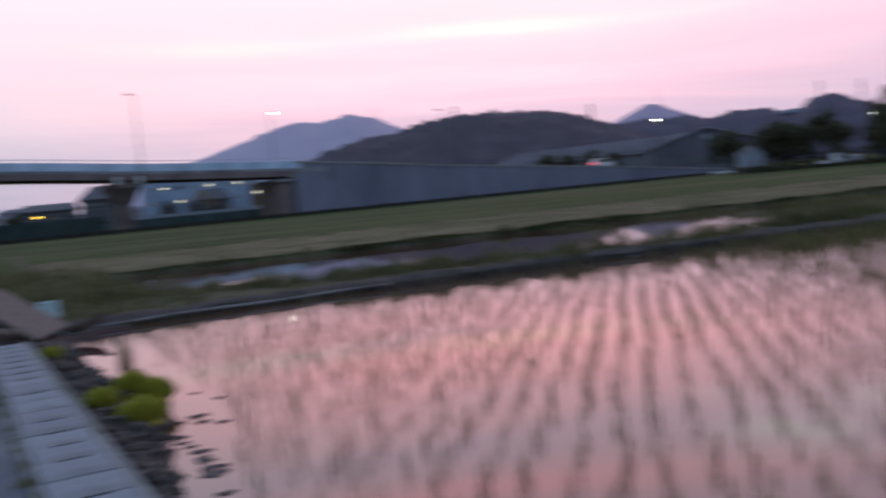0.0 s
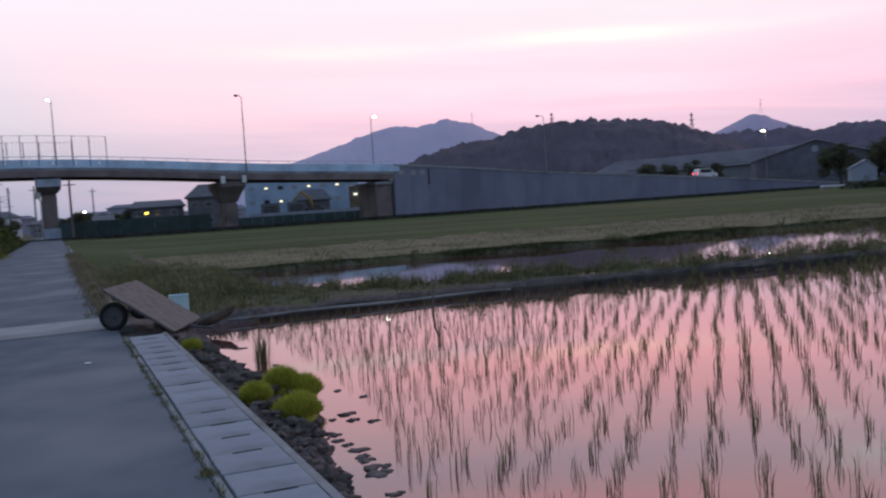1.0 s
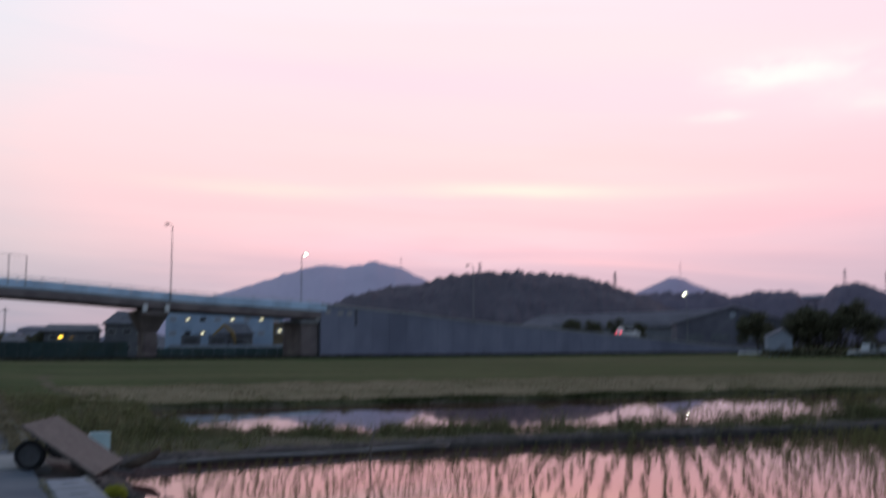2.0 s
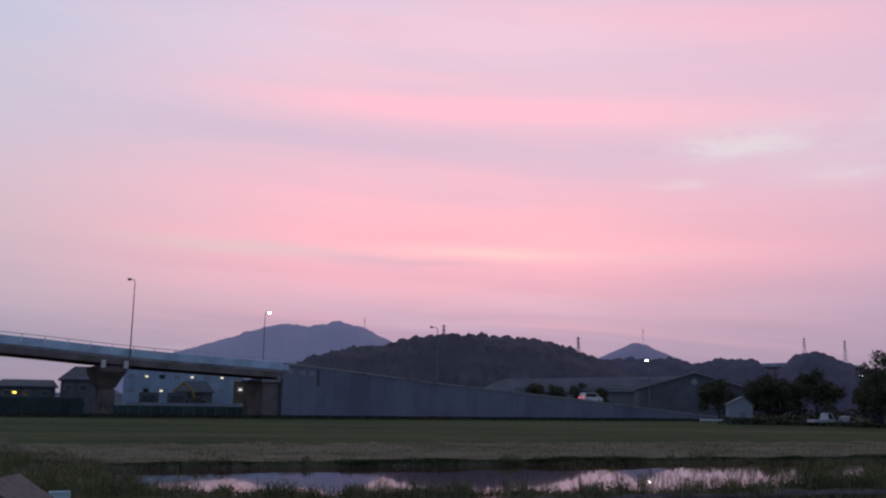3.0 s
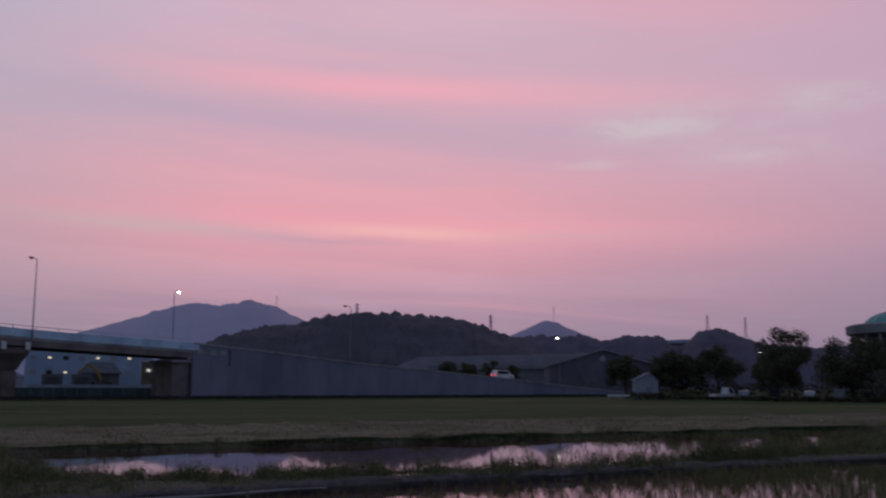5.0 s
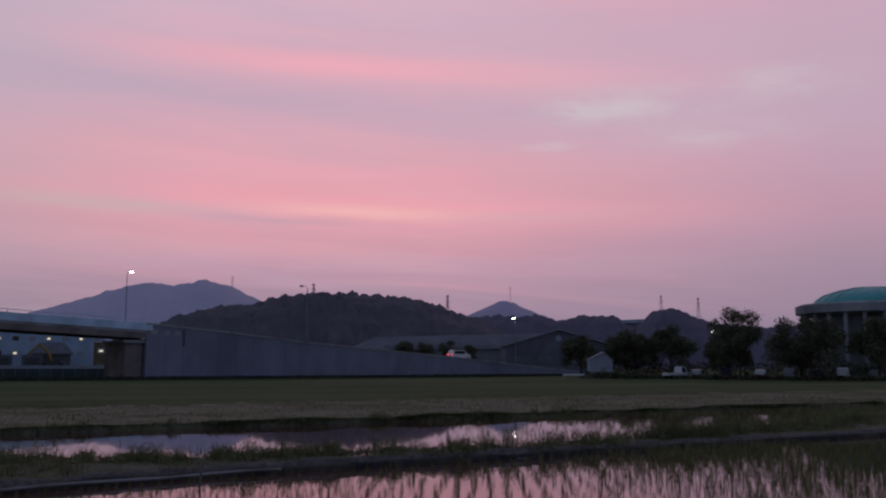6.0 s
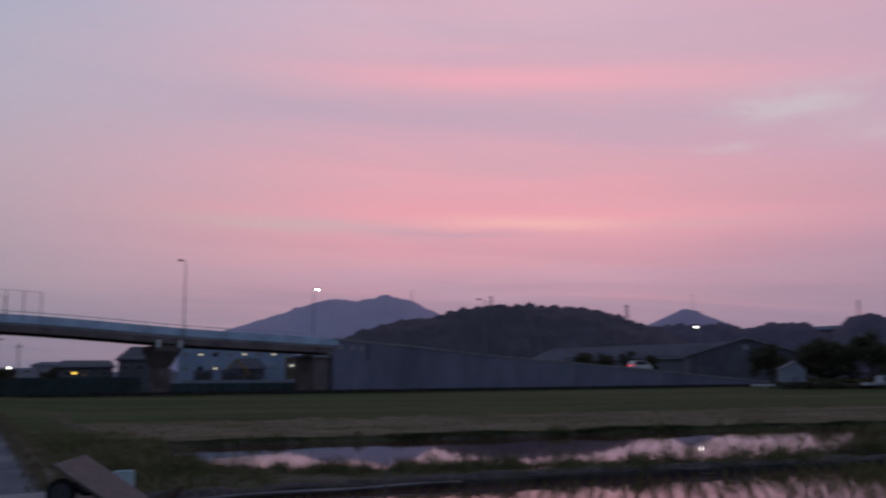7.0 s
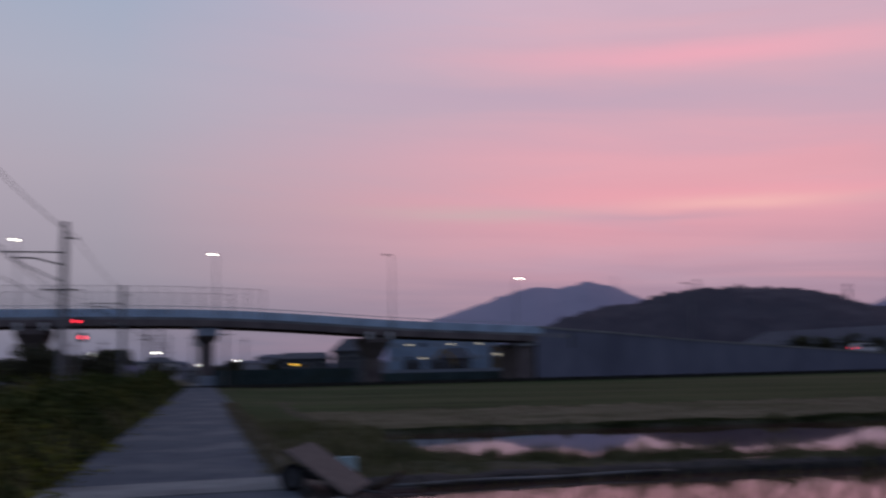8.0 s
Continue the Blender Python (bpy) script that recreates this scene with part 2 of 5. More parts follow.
M = {
    "asphalt": material("worn_asphalt", (0.092, 0.108, 0.134), (0.145, 0.160, 0.190), 1.6, 0.85, 0.06, 60, stain=(0.192, 0.202, 0.218), stain_scale=0.45, stretch=(1, 0.8, 1)),
    "slab": material("pale_concrete", (0.26, 0.265, 0.27), (0.36, 0.36, 0.36), 2.5, 0.85, 0.4, 70, stain=(0.2, 0.2, 0.205)),
    "lid": material("cast_concrete", (0.225, 0.245, 0.285), (0.31, 0.33, 0.37), 4, 0.8, 0.4, 80, stain=(0.19, 0.205, 0.225), stain_scale=2.0, vary=0.08),
    "gutter": material("gutter_concrete", (0.20, 0.205, 0.21), (0.31, 0.31, 0.315), 5, 0.85, 0.5, 70, stain=(0.12, 0.13, 0.10)),
    "slot": material("dark_slot", (0.012, 0.012, 0.013), (0.03, 0.03, 0.03), 5, 0.9, 0.0),
    "mud": material("wet_mud", (0.040, 0.035, 0.034), (0.150, 0.128, 0.122), 9, 0.72, 0.9, 50, stain=(0.07, 0.064, 0.058), stain_scale=2.0),
    "clod": material("grey_mud_clod", (0.075, 0.064, 0.064), (0.19, 0.165, 0.16), 12, 0.75, 0.8, 60),
    "drymud": material("damp_soil", (0.045, 0.04, 0.034), (0.11, 0.095, 0.075), 4, 0.8, 0.9, 45, stain=(0.07, 0.085, 0.035), stain_scale=1.2),
    "weedy": material("weedy_soil", (0.05, 0.05, 0.03), (0.12, 0.115, 0.065), 2.2, 0.9, 0.9, 30, stain=(0.125, 0.11, 0.085), stain_scale=0.7),
    "pale": material("dry_pale_grass", (0.125, 0.11, 0.068), (0.23, 0.20, 0.13), 0.5, 0.95, 0.8, 18, stain=(0.085, 0.09, 0.042), stain_scale=0.12),
    "green": material("short_green_field", (0.026, 0.040, 0.013), (0.080, 0.106, 0.038), 0.35, 0.95, 0.6, 9, stain=(0.096, 0.102, 0.050), stain_scale=0.06, stretch=(0.25, 1, 1)),
    "concrete": material("weathered_concrete", (0.21, 0.215, 0.235), (0.34, 0.345, 0.365), 0.35, 0.85, 0.3, 8, stain=(0.15, 0.155, 0.17), stain_scale=0.22, stretch=(1, 1, 0.35)),
    "wallpanel": material("stained_wall_concrete", (0.168, 0.180, 0.245), (0.225, 0.238, 0.312), 0.4, 0.85, 0.3, 8, stain=(0.145, 0.155, 0.212), stain_scale=0.12, stretch=(1, 1, 0.5), vary=0.015),
    "blue": material("pale_blue_steel", (0.40, 0.545, 0.72), (0.52, 0.68, 0.86), 0.5, 0.5, 0.1, 10, stain=(0.34, 0.455, 0.60), stain_scale=0.3, vary=0.06),
    # rail: lightened colour that stands for the highlight along the steel
    "rail": material("highlight_pale_rail", (0.52, 0.56, 0.64), (0.64, 0.68, 0.76), 1.0, 0.5, 0.1, 10),
    "greenfence": material("dark_green_sheet", (0.045, 0.072, 0.076), (0.075, 0.105, 0.108), 0.8, 0.75, 0.1, 6, stain=(0.055, 0.075, 0.070), stain_scale=0.3, vary=0.12),
    "beam": material("brownish_beam_concrete", (0.155, 0.128, 0.128), (0.23, 0.195, 0.195), 0.4, 0.85, 0.2, 8, stain=(0.12, 0.10, 0.10), stain_scale=0.3),
    "excavator": material("worn_yellow_paint", (0.22, 0.14, 0.025), (0.32, 0.21, 0.045), 1.5, 0.5, 0.1, 20),
    "girder": material("brown_girder_steel", (0.10, 0.055, 0.05), (0.17, 0.095, 0.085), 0.5, 0.6, 0.2, 10),
    "steel": material("galvanised_steel", (0.32, 0.33, 0.34), (0.45, 0.46, 0.47), 3, 0.5, 0.1, 30, metal=0.6),
    "darksteel": material("dark_steel", (0.06, 0.06, 0.065), (0.12, 0.12, 0.125), 3, 0.6, 0.1, 30, metal=0.3),
    "pole": material("grey_pole_paint", (0.16, 0.16, 0.17), (0.24, 0.24, 0.25), 2, 0.6, 0.1, 20),
    # pylon: steel coloured lilac-grey to imitate haze
    "pylon": material("haze_tinted_pylon_steel", (0.19, 0.16, 0.2), (0.25, 0.21, 0.26), 0.2, 0.8, 0.0, 3),
    "wood": material("worn_plywood", (0.125, 0.113, 0.105), (0.23, 0.208, 0.192), 3, 0.75, 0.4, 50, stretch=(1, 8, 8), stain=(0.115, 0.107, 0.10), stain_scale=1.5),
    "rubber": material("black_rubber", (0.015, 0.015, 0.016), (0.04, 0.04, 0.042), 8, 0.8, 0.4, 60),
    "pipe": material("weathered_grey_pipe", (0.14, 0.14, 0.15), (0.26, 0.26, 0.27), 3, 0.45, 0.15, 30, stain=(0.09, 0.085, 0.08), stain_scale=1.5),
    "sheet": material("black_ridge_sheet", (0.018, 0.018, 0.019), (0.05, 0.048, 0.046), 4, 0.85, 0.4, 30, stain=(0.07, 0.06, 0.05), stain_scale=1.0),
    "bluebox": material("pale_blue_plastic", (0.42, 0.58, 0.62), (0.58, 0.73, 0.76), 4, 0.45, 0.05, 30),
    "stick": material("weathered_stick", (0.10, 0.09, 0.08), (0.2, 0.18, 0.16), 8, 0.8, 0.3, 60),
    "rice": material("rice_blade", (0.105, 0.105, 0.040), (0.21, 0.195, 0.085), 2, 0.6, 0.0, 20, island=0.35),
    # bankgrass: darkened so its colour stands for shadow among the weeds
    "bankgrass": material("shade_darkened_bank_grass", (0.028, 0.038, 0.015), (0.085, 0.098, 0.038), 0.8, 0.8, 0.0, 8, island=0.35),
    "footgrowth": material("dull_foot_growth", (0.035, 0.036, 0.032), (0.085, 0.082, 0.070), 0.8, 0.8, 0.0, 8, island=0.35),
    "yellowleaf": material("yellow_green_leaf", (0.12, 0.13, 0.02), (0.26, 0.25, 0.05), 0.8, 0.7, 0.0, 8, island=0.4),
    "grass": material("weed_blade", (0.095, 0.102, 0.046), (0.205, 0.20, 0.095), 0.8, 0.65, 0.0, 8, stain=(0.22, 0.195, 0.115), stain_scale=0.5, island=0.4),
    "verge": material("dark_verge_leaf", (0.03, 0.045, 0.014), (0.085, 0.10, 0.03), 0.8, 0.7, 0.0, 8, stain=(0.14, 0.14, 0.04), stain_scale=0.7, island=0.4),
    "drygrass": material("dry_blade", (0.15, 0.13, 0.08), (0.26, 0.225, 0.145), 0.8, 0.8, 0.0, 8, island=0.25),
    "moss": material("yellow_green_cushion", (0.30, 0.32, 0.045), (0.54, 0.52, 0.10), 6, 0.8, 0.0, 40, island=0.4),
    "bark": material("bark", (0.04, 0.032, 0.026), (0.09, 0.075, 0.06), 5, 0.9, 0.6, 30),
    "leaf": material("dark_leaf", (0.060, 0.062, 0.040), (0.150, 0.142, 0.088), 0.5, 0.7, 0.0, 5, island=0.5),
    # forest: canopy colour shifted to purple to stand for haze
    "forest": material("haze_tinted_canopy", (0.080, 0.069, 0.088), (0.138, 0.121, 0.140), 0.06, 0.95, 0.6, 0.5, stain=(0.094, 0.084, 0.102), stain_scale=0.02),
    # mountain and farhill: distance haze is put into the lilac base colour
    "mountain": material("haze_tinted_forest", (0.43, 0.38, 0.49), (0.48, 0.43, 0.54), 0.01, 1.0, 0.2, 0.08),
    "farhill": material("far_haze_lilac", (0.37, 0.32, 0.43), (0.42, 0.36, 0.47), 0.01, 1.0, 0.2, 0.08),
    # midhill: dark woods with haze mixed into the lilac colour
    "midhill": material("mid_hill_haze_tone", (0.10, 0.088, 0.12), (0.145, 0.125, 0.16), 0.05, 1.0, 0.4, 0.3),
    "white": material("white_paint", (0.62, 0.63, 0.65), (0.74, 0.75, 0.77), 0.6, 0.6, 0.1, 6, stain=(0.55, 0.56, 0.58), stain_scale=0.3),
    "cap": material("bluish_cap_concrete", (0.29, 0.34, 0.42), (0.38, 0.43, 0.52), 0.6, 0.85, 0.2, 8, stain=(0.22, 0.26, 0.32), stain_scale=0.4),
    "plaster": material("pale_blue_plaster", (0.27, 0.36, 0.49), (0.36, 0.45, 0.58), 0.5, 0.8, 0.1, 6, stain=(0.24, 0.31, 0.42), stain_scale=0.2),
    "shedwall": material("pale_grey_siding", (0.24, 0.265, 0.32), (0.31, 0.335, 0.39), 0.8, 0.8, 0.1, 6),
    "greywall": material("grey_siding", (0.16, 0.165, 0.19), (0.23, 0.235, 0.26), 0.6, 0.8, 0.1, 6),
    "warewall": material("dark_grey_sheet_wall", (0.115, 0.112, 0.140), (0.16, 0.156, 0.19), 0.5, 0.85, 0.2, 5, stain=(0.10, 0.098, 0.122), stain_scale=0.15),
    "darkwall": material("dark_siding", (0.10, 0.105, 0.12), (0.16, 0.165, 0.18), 0.6, 0.8, 0.1, 6),
    # townwall and townroof carry the distance haze in their base colours
    "townwall": material("haze_tinted_house_wall", (0.24, 0.24, 0.29), (0.32, 0.32, 0.37), 0.3, 0.9, 0.1, 3),
    "townroof": material("haze_tinted_house_roof", (0.15, 0.15, 0.19), (0.21, 0.21, 0.25), 0.5, 0.8, 0.1, 4),
    "rooftile": material("dark_roof_tile", (0.085, 0.088, 0.105), (0.15, 0.155, 0.175), 1.5, 0.6, 0.3, 12),
    "barnroof": material("grey_sheet_roof", (0.27, 0.255, 0.30), (0.34, 0.325, 0.37), 0.3, 0.7, 0.2, 5, stain=(0.23, 0.22, 0.25), stain_scale=0.1),
    "teal": material("teal_copper_roof", (0.06, 0.27, 0.27), (0.10, 0.36, 0.35), 0.4, 0.5, 0.1, 6),
    "glass": material("dark_window_glass", (0.02, 0.022, 0.026), (0.04, 0.043, 0.05), 1, 0.08, 0.0),
    "lamp_on": material("lit_lamp", (0.9, 0.9, 0.85), (1, 1, 0.95), 1, 0.4, 0.0, emit=(1.0, 0.95, 0.82), power=14.0),
    "win_on": material("lit_window", (0.9, 0.85, 0.7), (1, 0.9, 0.75), 1, 0.4, 0.0, emit=(1.0, 0.86, 0.58), power=0.9),
    "amber": material("amber_lamp", (0.9, 0.6, 0.1), (1, 0.7, 0.2), 1, 0.4, 0.0, emit=(1.0, 0.62, 0.08), power=2.5),
    "red_on": material("red_signal", (0.6, 0.02, 0.02), (0.7, 0.03, 0.03), 1, 0.4, 0.0, emit=(1.0, 0.03, 0.06), power=4.0),
    "carwhite": material("white_car_paint", (0.55, 0.56, 0.58), (0.62, 0.63, 0.65), 0.5, 0.25, 0.0),
    "carsilver": material("silver_car_paint", (0.32, 0.33, 0.35), (0.40, 0.41, 0.43), 0.5, 0.3, 0.0, metal=0.4),
    "cardark": material("dark_car_paint", (0.03, 0.035, 0.05), (0.05, 0.055, 0.07), 0.5, 0.25, 0.0),
    "amberheap": material("yellow_brown_sheet", (0.12, 0.095, 0.065), (0.19, 0.15, 0.10), 0.8, 0.8, 0.3, 8),
}

def water(name, ripple_scale, strength):
    """Shallow water over brown mud, with slight ripples."""
    m = bpy.data.materials.new(name)
    m.use_nodes = True
    nt = m.node_tree
    b = nt.nodes["Principled BSDF"]
    b.inputs["Base Color"].default_value = (0.075, 0.034, 0.033, 1)
    b.inputs["Roughness"].default_value, b.inputs["IOR"].default_value = 0.03, 1.52
    nz = nt.nodes.new("ShaderNodeTexNoise")
    nz.inputs["Scale"].default_value, nz.inputs["Detail"].default_value = ripple_scale, 3.0
    co, bp = nt.nodes.new("ShaderNodeTexCoord"), nt.nodes.new("ShaderNodeBump")
    bp.inputs["Strength"].default_value, bp.inputs["Distance"].default_value = strength, 0.02
    nt.links.new(co.outputs["Object"], nz.inputs["Vector"])
    nt.links.new(nz.outputs["Fac"], bp.inputs["Height"])
    nt.links.new(bp.outputs[0], b.inputs["Normal"])
    return m


M["water"], M["still_water"] = water("paddy_water", 3.0, 0.03), water("still_paddy_water", 1.5, 0.0)


# ---- building helpers ----
def thing(name, label, category, at=(0, 0, 0), rz=0.0, group="", kind=""):
    ob = tagged(new(name), label, category, group, kind)
    ob.empty_display_size = 0.2
    ob.location, ob.rotation_euler = at, (0, 0, rz)
    return ob


def part(name, bm, mat, parent=None, label="", smooth=False):
    me = bpy.data.meshes.new(name)
    bm.to_mesh(me)
    bm.free()
    for m in (mat if isinstance(mat, (list, tuple)) else [mat]):
        me.materials.append(m)
    if smooth:
        me.shade_smooth()
    ob = new(name, me)
    if parent:
        ob.parent = parent
    if label:
        tagged(ob, label)
    return ob


def box(c, size, bevel=0.0, m=None, bm=None, taper=1.0):
    own = bm if bm is not None else bmesh.new()
    got = bmesh.ops.create_cube(own, size=1.0)["verts"]
    for v in got:
        if v.co.z > 0:
            v.co.x *= taper
            v.co.y *= taper
    bmesh.ops.scale(own, vec=size, verts=got)
    if bevel:
        edges = list({e for v in got for e in v.link_edges})
        got = list({v for f in bmesh.ops.bevel(own, geom=edges, offset=bevel, segments=2, affect="EDGES", clamp_overlap=True)["faces"] for v in f.verts} | {v for v in got if v.is_valid})
    bmesh.ops.transform(own, matrix=Matrix.Translation(c) @ (m or Matrix()), verts=got)
    return own


def tube(points, radii, sides=8, bm=None, caps=True):
    own = bm if bm is not None else bmesh.new()
    pts = [Vector(p) for p in points]
    if isinstance(radii, (int, float)):
        radii = [radii] * len(pts)
    rings = []
    for i, p in enumerate(pts):
        d = (pts[min(i + 1, len(pts) - 1)] - pts[max(i - 1, 0)]).normalized()
        a = d.orthogonal().normalized() if abs(d.z) > 0.95 else d.cross(Vector((0, 0, 1))).normalized()
        b = d.cross(a)
        rings.append([own.verts.new(p + radii[i] * (math.cos(k * math.tau / sides) * a + math.sin(k * math.tau / sides) * b)) for k in range(sides)])
    for r0, r1 in zip(rings, rings[1:]):
        for k in range(sides):
            own.faces.new((r0[k], r0[(k + 1) % sides], r1[(k + 1) % sides], r1[k]))
    if caps:
        own.faces.new(rings[0][::-1])
        own.faces.new(rings[-1])
    return own


def sweep(stations, section, bm=None):
    """A closed section of (across, up) carried along stations of (s, lift)."""
    own = bm if bm is not None else bmesh.new()
    rings = [[own.verts.new((s, a, z + u)) for a, u in section] for s, z in stations]
    n = len(section)
    for r0, r1 in zip(rings, rings[1:]):
        for k in range(n):
            own.faces.new((r0[k], r0[(k + 1) % n], r1[(k + 1) % n], r1[k]))
    own.faces.new(rings[0][::-1])
    own.faces.new(rings[-1])
    bmesh.ops.recalc_face_normals(own, faces=own.faces)
    return own


def prism(outline, y0, y1, bm=None):
    """An outline in x and z, drawn out along y."""
    own = bm if bm is not None else bmesh.new()
    a = [own.verts.new((x, y0, z)) for x, z in outline]
    b = [own.verts.new((x, y1, z)) for x, z in outline]
    n = len(a)
    own.faces.new(a)
    own.faces.new(b[::-1])
    for k in range(n):
        own.faces.new((a[k], b[k], b[(k + 1) % n], a[(k + 1) % n]))
    bmesh.ops.recalc_face_normals(own, faces=own.faces)
    return own


def mesh_object(name, verts, faces, mat, parent=None, smooth=False):
    me = bpy.data.meshes.new(name)
    me.from_pydata(verts, [], faces)
    for m in (mat if isinstance(mat, (list, tuple)) else [mat]):
        me.materials.append(m)
    if smooth:
        me.shade_smooth()
    ob = new(name, me)
    if parent:
        ob.parent = parent
    return ob


def blades(name, roots, height, width, lean, mat, parent=None, rng=None, per=1, spread=0.0):
    """Many grass blades, each a bent, pointed strip of two pieces, grown from the roots."""
    rng = rng or np.random.default_rng(1)
    p = np.repeat(np.asarray(roots, float), per, axis=0)
    n = len(p)
    if spread:
        p[:, :2] += rng.normal(0, spread, (n, 2))
    h = np.repeat(np.broadcast_to(height, len(roots)), per) * rng.uniform(0.6, 1.15, n)
    az, tw = rng.uniform(0, math.tau, n), rng.uniform(0, math.tau, n)
    out = np.stack([np.cos(az), np.sin(az), 0 * az], 1) * (h * lean * rng.uniform(0.2, 1.2, n))[:, None]
    side = np.stack([np.cos(tw), np.sin(tw), 0 * tw], 1) * (width * rng.uniform(0.7, 1.3, n) / 2)[:, None]
    up = np.array([0, 0, 1.0])
    mid, tip = p + out * 0.35 + up * (h * 0.6)[:, None], p + out + up * (h * rng.uniform(0.85, 1.0, n))[:, None]
    v = np.stack([p - side, p + side, mid + side * 0.8, mid - side * 0.8, tip], 1).reshape(-1, 3)
    b = (np.arange(n) * 5)[:, None]
    faces = np.concatenate([b + [0, 1, 2, 3]], 0).tolist() + (b + [3, 2, 4]).tolist()
    return mesh_object(name, v.tolist(), faces, mat, parent)


# ---- plan ----
ALONG, ACROSS = Vector((-0.38, 0.925)), Vector((0.925, 0.38))
WATER = -0.32
TURN = radians(24)
CORNER = (-7.0, 150.0)


def on_path(s, r, z=0.0):
    """s metres along the path, r to its right-hand side."""
    return (ACROSS.x * r + ALONG.x * s, ACROSS.y * r + ALONG.y * s, z)


def smooth_step(a, b, v):
    u = np.clip((v - a) / (b - a), 0, 1)
    return u * u * (3 - 2 * u)


def front_1(x):
    return 18.8 + np.where(x > 0, 0.29 * x, 0.45 * x)


def back_1(x):
    return 21.6 + 0.06 * x + 0.0135 * np.clip(x, 0, 25) ** 2


def front_2(x):
    return 33.2 + 0.28 * x


def pale_end(x):
    return 49.3 + 0.29 * x


def lumps(x, y, sc, seed):
    return np.array([noise.noise((a * sc, b * sc, seed)) for a, b in zip(x.ravel(), y.ravel())]).reshape(x.shape)


def ground_height(x, y):
    r, s = 0.925 * x + 0.38 * y, -0.38 * x + 0.925 * y
    edge = np.interp(s, (0, 6.1, 7.2, 8.5, 9.9, 10.8, 12.5, 14.6, 17), (1.50, 1.63, 1.80, 2.04, 2.38, 2.0, 1.9, 2.0, 2.1))
    z = np.full_like(x, -0.46)
    # first ridge, with a steep dark front and a weedy back
    f, b = front_1(x), back_1(x)
    z = np.maximum(z, -0.46 + 0.33 * smooth_step(f - 0.25, f + 0.15, y) * (1 - smooth_step(b - 1.2, b + 0.3, y)))
    # bank between gutter and water
    bank = np.interp(r - edge, (-0.8, -0.45, -0.1, 0.12, 0.4), (-0.10, -0.13, -0.22, -0.35, -0.46))
    z = np.where((s < 17.5), np.maximum(z, bank), z)
    # weedy plot between the path and the second paddy
    plot = -0.46 + 0.34 * (1 - smooth_step(4.0, 5.2, r + 0.25 * np.sin(y))) * smooth_step(16.0, 16.8, s) * smooth_step(f - 0.1, f + 0.4, y)
    z = np.maximum(z, plot)
    g = front_2(x)
    beyond = smooth_step(g - 0.05, g + 0.2, y)
    z = np.maximum(z, -0.46 + 0.30 * beyond - 0.14 * smooth_step(g + 16, g + 75, y))
    z = np.where(r < 1.3, np.maximum(z, -0.07), z)
    z = np.where(r < -3.1, -0.03 - 0.25 * smooth_step(-4.0, -9.0, r), z)
    return z


def axis_steps(lo, hi, fine, far_lo, far_hi):
    mid = np.arange(lo, hi, fine)
    grow = fine * 1.16 ** np.arange(1, 80)
    up, down = hi + np.cumsum(grow), lo - np.cumsum(grow)
    return np.concatenate([[far_lo], down[down > far_lo][::-1], mid, up[up < far_hi], [far_hi]])

# ---- ground ----
xs, ys = axis_steps(-16, 26, 0.22, -4500, 4500), axis_steps(3, 44, 0.22, -4500, 4600)
gx, gy = np.meshgrid(xs, ys)
gz = ground_height(gx, gy)
near = (np.abs(gx - 8) < 60) & (np.abs(gy - 20) < 70)
rel = np.zeros_like(gz)
rel[near] = 0.05 * lumps(gx[near], gy[near], 2.6, 3.0) + 0.06 * lumps(gx[near], gy[near], 0.7, 8.0)
gr, gs = 0.925 * gx + 0.38 * gy, -0.38 * gx + 0.925 * gy
banky = (gr > 1.4) & (gr < 2.8) & (gs < 14.6) & (gs > 0)
rel[banky] += 0.07 * lumps(gx[banky], gy[banky], 6.0, 5.0)
rel[(gr < 1.4) & (gr > -3.3)] = 0
gz = gz + rel
nx, ny = len(xs), len(ys)
idx = np.arange(nx * ny).reshape(ny, nx)
quads = np.stack([idx[:-1, :-1], idx[:-1, 1:], idx[1:, 1:], idx[1:, :-1]], -1).reshape(-1, 4)
ground = mesh_object("ground", np.stack([gx, gy, gz], -1).reshape(-1, 3).tolist(), quads.tolist(),
                     [M["mud"], M["weedy"], M["pale"], M["green"], M["drymud"]], smooth=True)
tagged(ground, "flat farmland with mud banks, weedy ridges and grass fields", "ground", kind="structure")
cx, cy = gx[:-1, :-1].ravel(), gy[:-1, :-1].ravel()
jag = 0.5 * np.sin(cx * 1.3) + 0.4 * np.sin(cx * 3.1 + 1)
cr, cs = 0.925 * cx + 0.38 * cy, -0.38 * cx + 0.925 * cy
slot = np.zeros(len(cx), int)
slot[(cy > front_1(cx) + 0.35 + 0.15 * jag) & (cy < front_2(cx) - 0.3)] = 1
slot[(cy >= front_2(cx) - 0.3)] = 1
slot[(cy > front_2(cx) + 0.4 + 0.15 * jag)] = 2
slot[(cy > pale_end(cx) + jag * 1.5)] = 3
slot[(cr < 3.8) & (cs > 17) & (cy > front_1(cx) + 0.2)] = 1
slot[(cr < 3.2) & (cs > 34)] = 3
slot[cr < -3.0] = 1
slot[cy < -2] = 3
slot[(cr > 1.3) & (cr < 2.6) & (cs < 14.6) & (cy > -2)] = 0
ground.data.polygons.foreach_set("material_index", slot.astype(np.int32))

